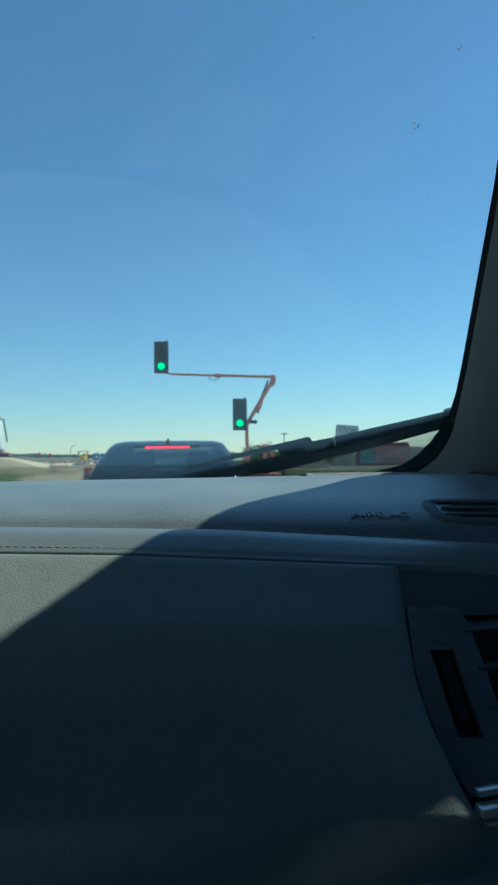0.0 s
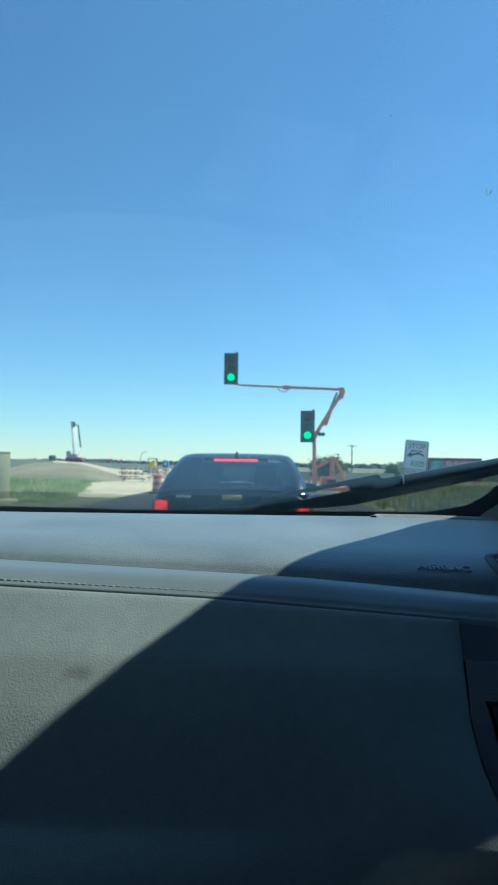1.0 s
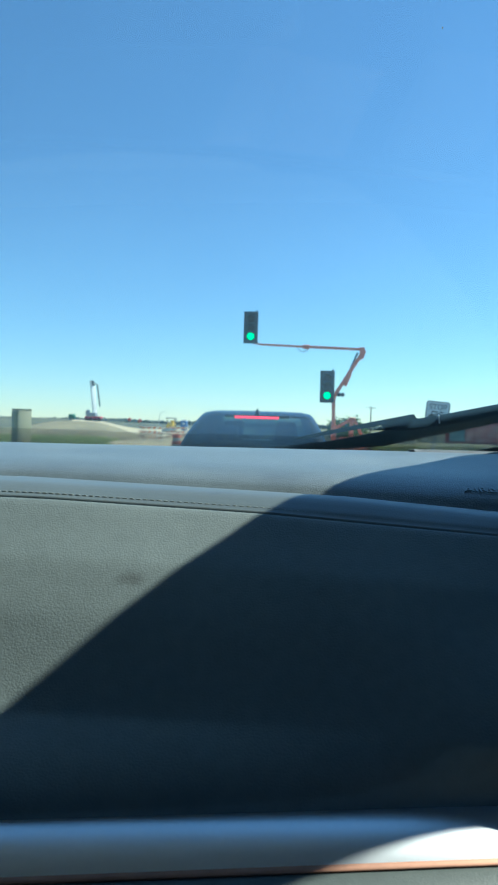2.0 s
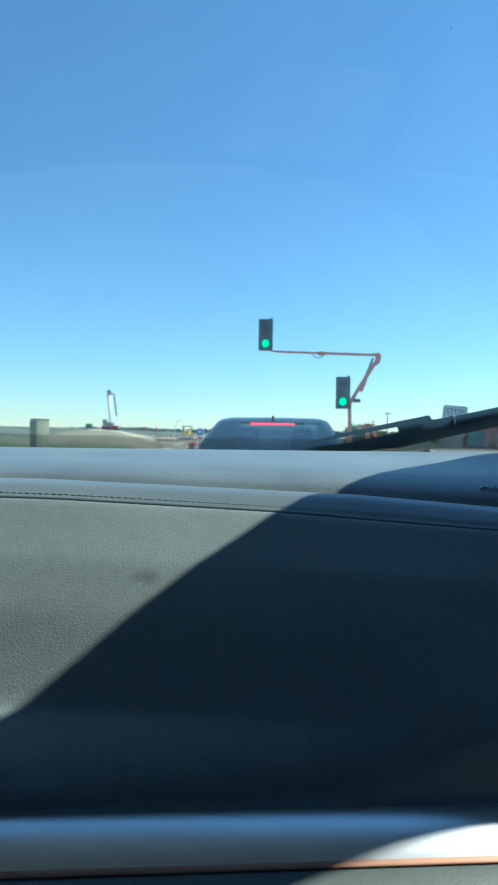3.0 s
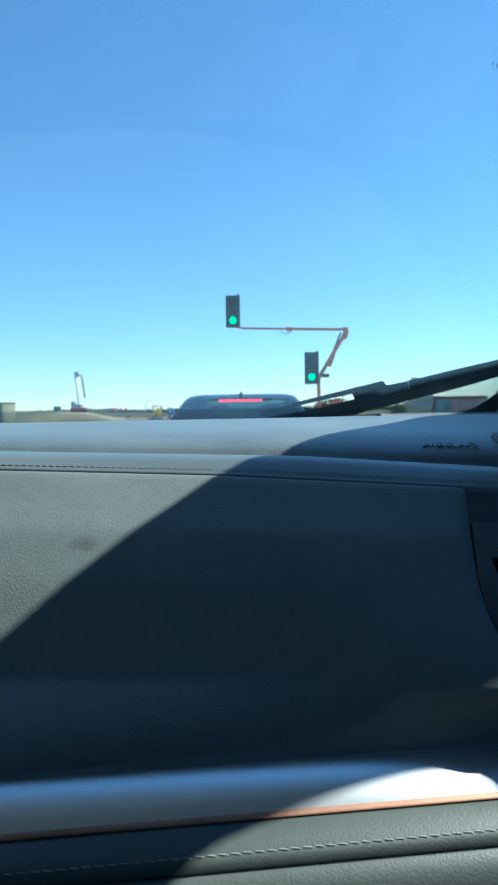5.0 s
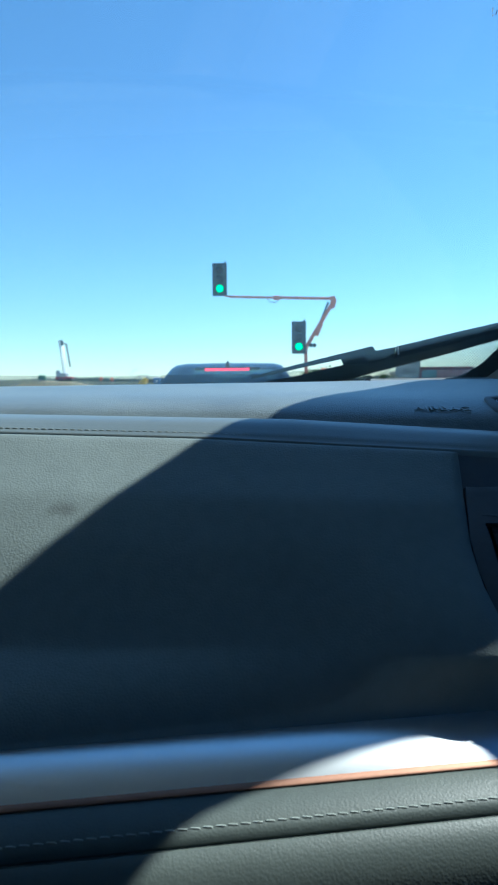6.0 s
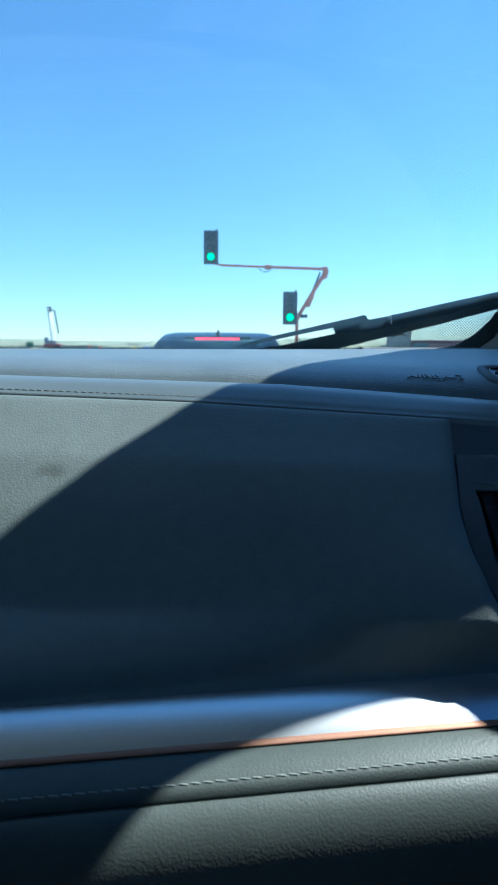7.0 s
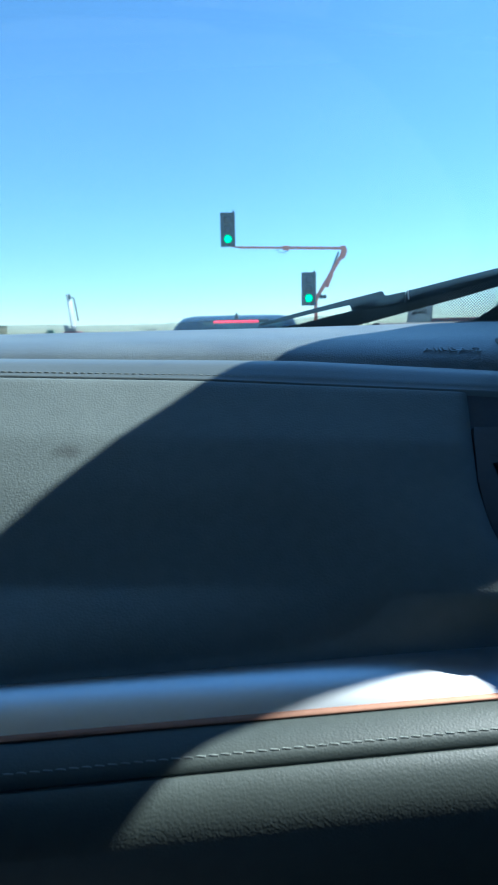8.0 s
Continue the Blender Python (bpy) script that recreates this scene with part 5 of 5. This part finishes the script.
def build_barricade(x, y, w):
    b = thing("barricade", "striped orange and white road barricade with three rails", "barricade", (x, y, 0.03), "barricades")
    for k in range(3):
        bm = bmesh.new()
        box(bm, (0, 0, 0.2 + 0.35 * k), (w, 0.04, 0.1), None, 0.004)
        rail = part("rail", bm, DRUM_WHITE, b)
        n = int(w / 0.4)
        bm = bmesh.new()
        for i in range(n):
            xx = -w / 2 + 0.4 * (i + 0.3)
            loft(bm, [[(xx, q, 0.152 + 0.35 * k), (xx + 0.16, q, 0.152 + 0.35 * k), (xx + 0.21, q, 0.248 + 0.35 * k), (xx + 0.05, q, 0.248 + 0.35 * k)] for q in (-0.024, -0.02)])
        part("stripes", bm, DRUM_ORANGE, rail)
    for s in (-1, 1):
        bm = bmesh.new()
        beam(bm, (s * w * 0.36, 0.04, 0), (s * w * 0.36, 0.04, 1.0), 0.05, 0.05, 0.005, (0, 1, 0))
        beam(bm, (s * w * 0.36, -0.7, 0.03), (s * w * 0.36, 0.7, 0.03), 0.06, 0.06, 0.005)
        part("leg", bm, GALV, b)
    return b


def build_toilet():
    t = thing("portable_toilet", "blue portable toilet with a white roof on the worksite", "portable toilet", (-20.6, 130, 0.0))
    bm = bmesh.new()
    box(bm, (0, 0, 0.98), (1.25, 1.2, 1.9), None, 0.05)
    part("cabin", bm, BLUE, t)
    bm = bmesh.new()
    box(bm, (0, 0, 2.0), (1.32, 1.28, 0.16), None, 0.05)
    box(bm, (0, 0, 2.13), (0.9, 0.9, 0.14), None, 0.06)
    part("roof", bm, WHITE_SHEET, t, "white translucent roof")
    bm = bmesh.new()
    box(bm, (0.05, -0.61, 0.95), (0.75, 0.04, 1.7), None, 0.01)
    part("door", bm, BLUE, t)
    bm = bmesh.new()
    box(bm, (0.0, -0.64, 1.35), (0.42, 0.02, 0.3))
    part("door_panel", bm, WHITE_SHEET, t)
    bm = bmesh.new()
    box(bm, (0, 0, 0.04), (1.3, 1.3, 0.1))
    part("skid", bm, SIGNAL_BLACK, t)


def build_loader():
    m = thing("loader", "yellow construction machine with a black cab frame", "construction machine", (-17.2, 96, 0.0))
    for dx, dz, s in ((-0.62, 1.35, (0.08, 0.08, 1.5)), (0.62, 1.35, (0.08, 0.08, 1.5))):
        for dy in (-0.5, 0.5):
            bm = bmesh.new()
            box(bm, (dx, dy, dz), s, None, 0.01)
            part("cab_post", bm, SIGNAL_BLACK, m)
    bm = bmesh.new()
    box(bm, (0, 0, 2.12), (1.4, 1.3, 0.1), None, 0.03)
    part("cab_roof", bm, SIGNAL_BLACK, m)
    bm = bmesh.new()
    box(bm, (0.08, 0.0, 1.05), (1.0, 1.6, 0.8), None, 0.12, 3)
    box(bm, (0.15, 0.2, 1.55), (0.62, 0.5, 0.5), None, 0.1, 3)
    part("body", bm, YELLOW, m)
    bm = bmesh.new()
    beam(bm, (-0.35, -0.8, 0.5), (-0.35, -1.6, 1.1), 0.16, 0.2, 0.02)
    beam(bm, (0.4, -0.8, 0.5), (0.4, -1.6, 1.1), 0.16, 0.2, 0.02)
    part("lift_arms", bm, YELLOW, m)
    for s in (-1, 1):
        bm = bmesh.new()
        box(bm, (s * 0.62, 0, 0.32), (0.34, 2.0, 0.62), None, 0.18, 4)
        part("track", bm, RUBBER, m)
    bm = bmesh.new()
    loft(bm, [[(x, -1.5, 0.1), (x, -2.1, 0.12), (x, -2.2, 0.2), (x, -1.6, 0.75), (x, -1.5, 0.7)] for x in (-0.95, 0.95)])
    part("bucket", bm, CRANE_DARK, m)


def build_crane(bank):
    bx, by = -60.3, 199.0
    bz = bank((bx + 190) / 165, (by - 100) / 130)[2]
    c = thing("crane", "white telescopic crane with a red carrier on the embankment", "crane", (bx, by, bz))
    top = 13.7 - bz
    bm = bmesh.new()
    beam(bm, (0.7, 0, 2.2), (-0.3, 0, top), 1.6, 0.5, 0.05, (0.87, -0.5, 0))
    part("boom", bm, CRANE_WHITE, c, "white boom")
    bm = bmesh.new()
    beam(bm, (-0.2, 0, top - 1.2), (-0.4, 0, top + 0.25), 1.3, 1.1, 0.1, (0, 1, 0))
    part("boom_head", bm, CRANE_DARK, c)
    bm = bmesh.new()
    beam(bm, (1.75, 1.7, 4.6), (0.72, 1.7, top - 0.6), 0.42, 0.34, 0.05, (0, 1, 0))
    beam(bm, (0.85, 1.7, top - 0.8), (0, 0.1, top - 0.5), 0.3, 0.3, 0.03, (0, 1, 0))
    part("fly_jib", bm, CRANE_DARK, c, "dark folded jib")
    bm = bmesh.new()
    box(bm, (-0.2, 0, 1.9), (3.0, 2.6, 1.2), None, 0.2, 3)
    box(bm, (-1.5, 0, 2.6), (0.9, 2.2, 1.5), None, 0.2, 3)
    part("upper_cab", bm, GALV, c)
    bm = bmesh.new()
    box(bm, (0.4, 0, 0.9), (5.0, 2.6, 1.1), None, 0.15, 3)
    part("carrier", bm, CRANE_RED, c, "red carrier")
    for x in (-1.5, -0.3, 1.2, 2.4):
        bm = bmesh.new()
        lathe(bm, [(0.2, -1.3), (0.55, -1.3), (0.6, -1.1), (0.6, 1.1), (0.55, 1.3), (0.2, 1.3)], (x, 0, 0.5), 20, "y")
        part("wheel", bm, RUBBER, c)
    for x in (-2.6, 3.4):
        bm = bmesh.new()
        beam(bm, (x, -1.6, 0.7), (x, 1.6, 0.7), 0.3, 0.3)
        tube(bm, [(x, -1.5, 0), (x, -1.5, 0.8)], 0.15, 8)
        part("outrigger", bm, CRANE_DARK, c)


def build_cabinet():
    c = thing("utility_cabinet", "olive and tan roadside utility cabinet on a concrete pad", "utility cabinet", (-8.46, 20.2, 0))
    c.rotation_euler = (0, 0, radians(-42))
    bm = bmesh.new()
    box(bm, (0, 0, 0.845), (0.46, 0.44, 1.46), None, 0.02)
    part("body", bm, TAN_FACE, c)
    bm = bmesh.new()
    box(bm, (0.0, -0.232, 0.84), (0.40, 0.025, 1.38), None, 0.008)
    part("door", bm, OLIVE, c)
    bm = bmesh.new()
    box(bm, (0, 0, 1.595), (0.48, 0.46, 0.04), None, 0.015)
    part("cap", bm, OLIVE, c)
    bm = bmesh.new()
    box(bm, (0, 0, 0.03), (0.9, 0.8, 0.22), None, 0.02)
    part("pad", bm, DIRT, c)


def build_work_sign(x, y, z):
    w = thing("work_sign", "small orange diamond roadworks sign on a post", "road sign", (x, y, z), "roadworks signs")
    bm = bmesh.new()
    box(bm, (0, 0, 0.9), (0.95, 0.02, 0.95), Euler((0, radians(45), 0)).to_matrix(), 0.008)
    part("plate", bm, ORANGE_PLASTIC, w)
    bm = bmesh.new()
    beam(bm, (0, 0.04, -0.2), (0, 0.04, 1.0), 0.07, 0.05, 0.005, (0, 1, 0))
    part("post", bm, GALV, w)


def build_lamp_post(x, y, h):
    p = thing("street_lamp", "tall grey street lamp with a curved arm", "street lamp", (x, y, 0))
    bm = bmesh.new()
    arc = [(1.9 * (1 - math.cos(a)), 0, h - 1.9 + 1.9 * math.sin(a)) for a in steps(0, math.pi / 2, 10)]
    tube(bm, [(0, 0, -0.2), (0, 0, h - 3)] + arc, [0.16, 0.13] + [0.1] * len(arc), 8)
    part("post", bm, GALV, p)
    bm = bmesh.new()
    box(bm, (2.2, 0, h - 0.02), (0.8, 0.3, 0.16), None, 0.05)
    part("lamp_head", bm, CRANE_DARK, p)


def build_tank(x, y, z):
    c = thing("site_tank", "small green fuel tank on skids on the embankment", "tank", (x, y, z))
    bm = bmesh.new()
    lathe(bm, [(0.1, -1.1), (0.6, -1.05), (0.72, -0.9), (0.72, 0.9), (0.6, 1.05), (0.1, 1.1)], (0, 0, 1.0), 20, "x")
    part("body", bm, SITE_GREEN, c)
    for sy in (-0.5, 0.5):
        bm = bmesh.new()
        box(bm, (0, sy, 0.15), (2.3, 0.16, 0.4), None, 0.03)
        part("skid", bm, CRANE_DARK, c)


# ---------------------------------------------------------------- right of the road
def build_billboard():
    b = thing("billboard", "maroon-framed hoarding with teal and red picture panels", "billboard", (12.7, 45, 0))
    b.rotation_euler = (0, 0, radians(-10))
    bm = bmesh.new()
    box(bm, (0, 0, 1.28), (3.7, 0.12, 1.6), None, 0.02)
    part("backing", bm, MAROON, b)
    for x, w, m in ((-1.08, 1.0, PANEL_TEAL), (-0.28, 0.5, PANEL_RED), (0.9, 1.75, PANEL_RED)):
        bm = bmesh.new()
        box(bm, (x, -0.075, 1.25), (w, 0.03, 1.25), None, 0.005)
        part("panel", bm, m, b)
    for x in (-1.4, 0, 1.4):
        bm = bmesh.new()
        box(bm, (x, 0.1, 0.75), (0.12, 0.1, 1.6))
        part("post", bm, POLE_WOOD, b)


def build_shed():
    s = thing("beige_building", "low beige clad building behind the hoarding", "building", (22.0, 75, 0))
    bm = bmesh.new()
    box(bm, (0, 0, 0.95), (13.0, 6, 2.0), None, 0.02)
    part("wall", bm, BEIGE, s)
    bm = bmesh.new()
    box(bm, (0, 0, 2.0), (13.4, 6.4, 0.18), None, 0.03)
    part("roof", bm, WHITE_SHEET, s)
    for x in (-4, 0.5, 4.5):
        bm = bmesh.new()
        box(bm, (x, -3.02, 1.1), (1.2, 0.06, 0.8), None, 0.01)
        part("window", bm, DARK_GLASS, s)


def build_pole(x, y, h, w):
    p = thing("utility_pole", "weathered wooden utility pole with a crossarm", "utility pole", (x, y, 0), "utility poles")
    bm = bmesh.new()
    tube(bm, [(0, 0, -0.2), (0, 0, h)], [0.2, 0.13], 10)
    part("pole", bm, POLE_WOOD, p)
    bm = bmesh.new()
    beam(bm, (-w, 0, h - 0.5), (w, 0, h - 0.5), 0.12, 0.14, 0.01)
    part("crossarm", bm, POLE_WOOD, p)
    for s in (-0.9, -0.45, 0.45, 0.9):
        bm = bmesh.new()
        lathe(bm, [(0.02, 0), (0.07, 0.02), (0.05, 0.1), (0.07, 0.14), (0.02, 0.2)], (s * w, 0, h - 0.43), 8)
        part("insulator", bm, GALV, p)


def build_barrier(x0, x1, y):
    b = thing("barrier_wall", "low pale concrete barrier beyond the signal", "barrier", (0, 0, 0), "barriers")
    n = int((x1 - x0) / 3)
    for k in range(n):
        bm = bmesh.new()
        a, c = x0 + 3 * k, x0 + 3 * k + 2.96
        loft(bm, [[(x, y - 0.3, 0), (x, y - 0.28, 0.1), (x, y - 0.12, 0.35), (x, y - 0.08, 0.82), (x, y + 0.08, 0.82), (x, y + 0.12, 0.35), (x, y + 0.28, 0.1), (x, y + 0.3, 0)] for x in (a, c)])
        part("segment", bm, BEIGE, b)


bank = build_ground()
build_sedan()
build_signal_trailer()
build_stop_sign()
build_drum(-4.8, 28.0)
build_drum(-5.4, 37.0)
build_drum(-5.9, 44.0)
build_barricade(-9.6, 46, 1.8)
build_barricade(-11.6, 54, 1.8)
build_barricade(-10.4, 62, 1.8)
build_barricade(-8.9, 52, 1.8)
build_toilet()
build_loader()
build_crane(bank)
build_cabinet()
on_bank = lambda x, y: bank((x + 190) / 165, (y - 100) / 130)[2]
for x, y in ((-46.5, 190), (-42.2, 185)):
    build_work_sign(x, y, on_bank(x, y))
build_tank(-68.5, 204, on_bank(-68.5, 204))
build_lamp_post(-46.5, 235, 5.6)
build_billboard()
build_shed()
build_pole(22.8, 178, 7.6, 1.3)
build_barrier(3.0, 13, 62)
rnd = random.Random(4)
for x, y, h, w in ((5.2, 60, 2.1, 3.2), (13.0, 68, 1.7, 2.0), (6.6, 63, 1.7, 2.4)):
    build_tree(x, y, h, w, int(x * 10))
blades("weeds", "tall green roadside weeds", [(x, y, 0.0, rnd.uniform(0.12, 0.30) * (1.0 + 1.3 * noise.noise((x * 0.35, y * 0.35, 2)))) for x, y in ((rnd.uniform(-21, -6.2), rnd.uniform(21, 48)) for _ in range(12000)) if x < -6.7 - (y - 21) * 0.24 + 1.3 * noise.noise((x * 0.3, y * 0.3, 8)) and noise.noise((x * 0.8, y * 0.8, 4)) > -0.22], WEED, 1, 0.012)
blades("roadside_grass", "yellow-green grass beside the road", [(x, y, 0.0, rnd.uniform(0.15, 0.45)) for x, y in ((rnd.uniform(3.7, 24), rnd.uniform(14, 46)) for _ in range(1800))], VERGE, 2, 0.015)
# far tree line on the horizon
vs, fs = [], []
for k in range(1800):
    a = rnd.uniform(radians(-40), radians(40))
    d = rnd.uniform(900, 1500)
    x, y = math.sin(a) * d, math.cos(a) * d
    s = rnd.uniform(3, 8)
    h = rnd.uniform(5, 12) * (0.6 + 0.6 * noise.noise((x * 0.004, y * 0.004, 7)))
    i = len(vs)
    for q in range(6):
        an = q * math.pi / 3
        vs.append((x + s * 1.6 * math.cos(an), y + s * math.sin(an), -0.5))
    for q in range(6):
        an = q * math.pi / 3 + 0.4
        vs.append((x + s * 1.1 * math.cos(an), y + s * 0.8 * math.sin(an), h * rnd.uniform(0.55, 0.8)))
    vs.append((x, y, h))
    for q in range(6):
        r = (q + 1) % 6
        fs += [(i + q, i + r, i + 6 + r, i + 6 + q), (i + 6 + q, i + 6 + r, i + 12)]
me = bpy.data.meshes.new("far_woods")
me.from_pydata(vs, [], fs)
me.materials.append(FAR_WOOD)
tagged(new("far_woods", me), "distant dark green tree line on the horizon", "trees", kind="stuff")
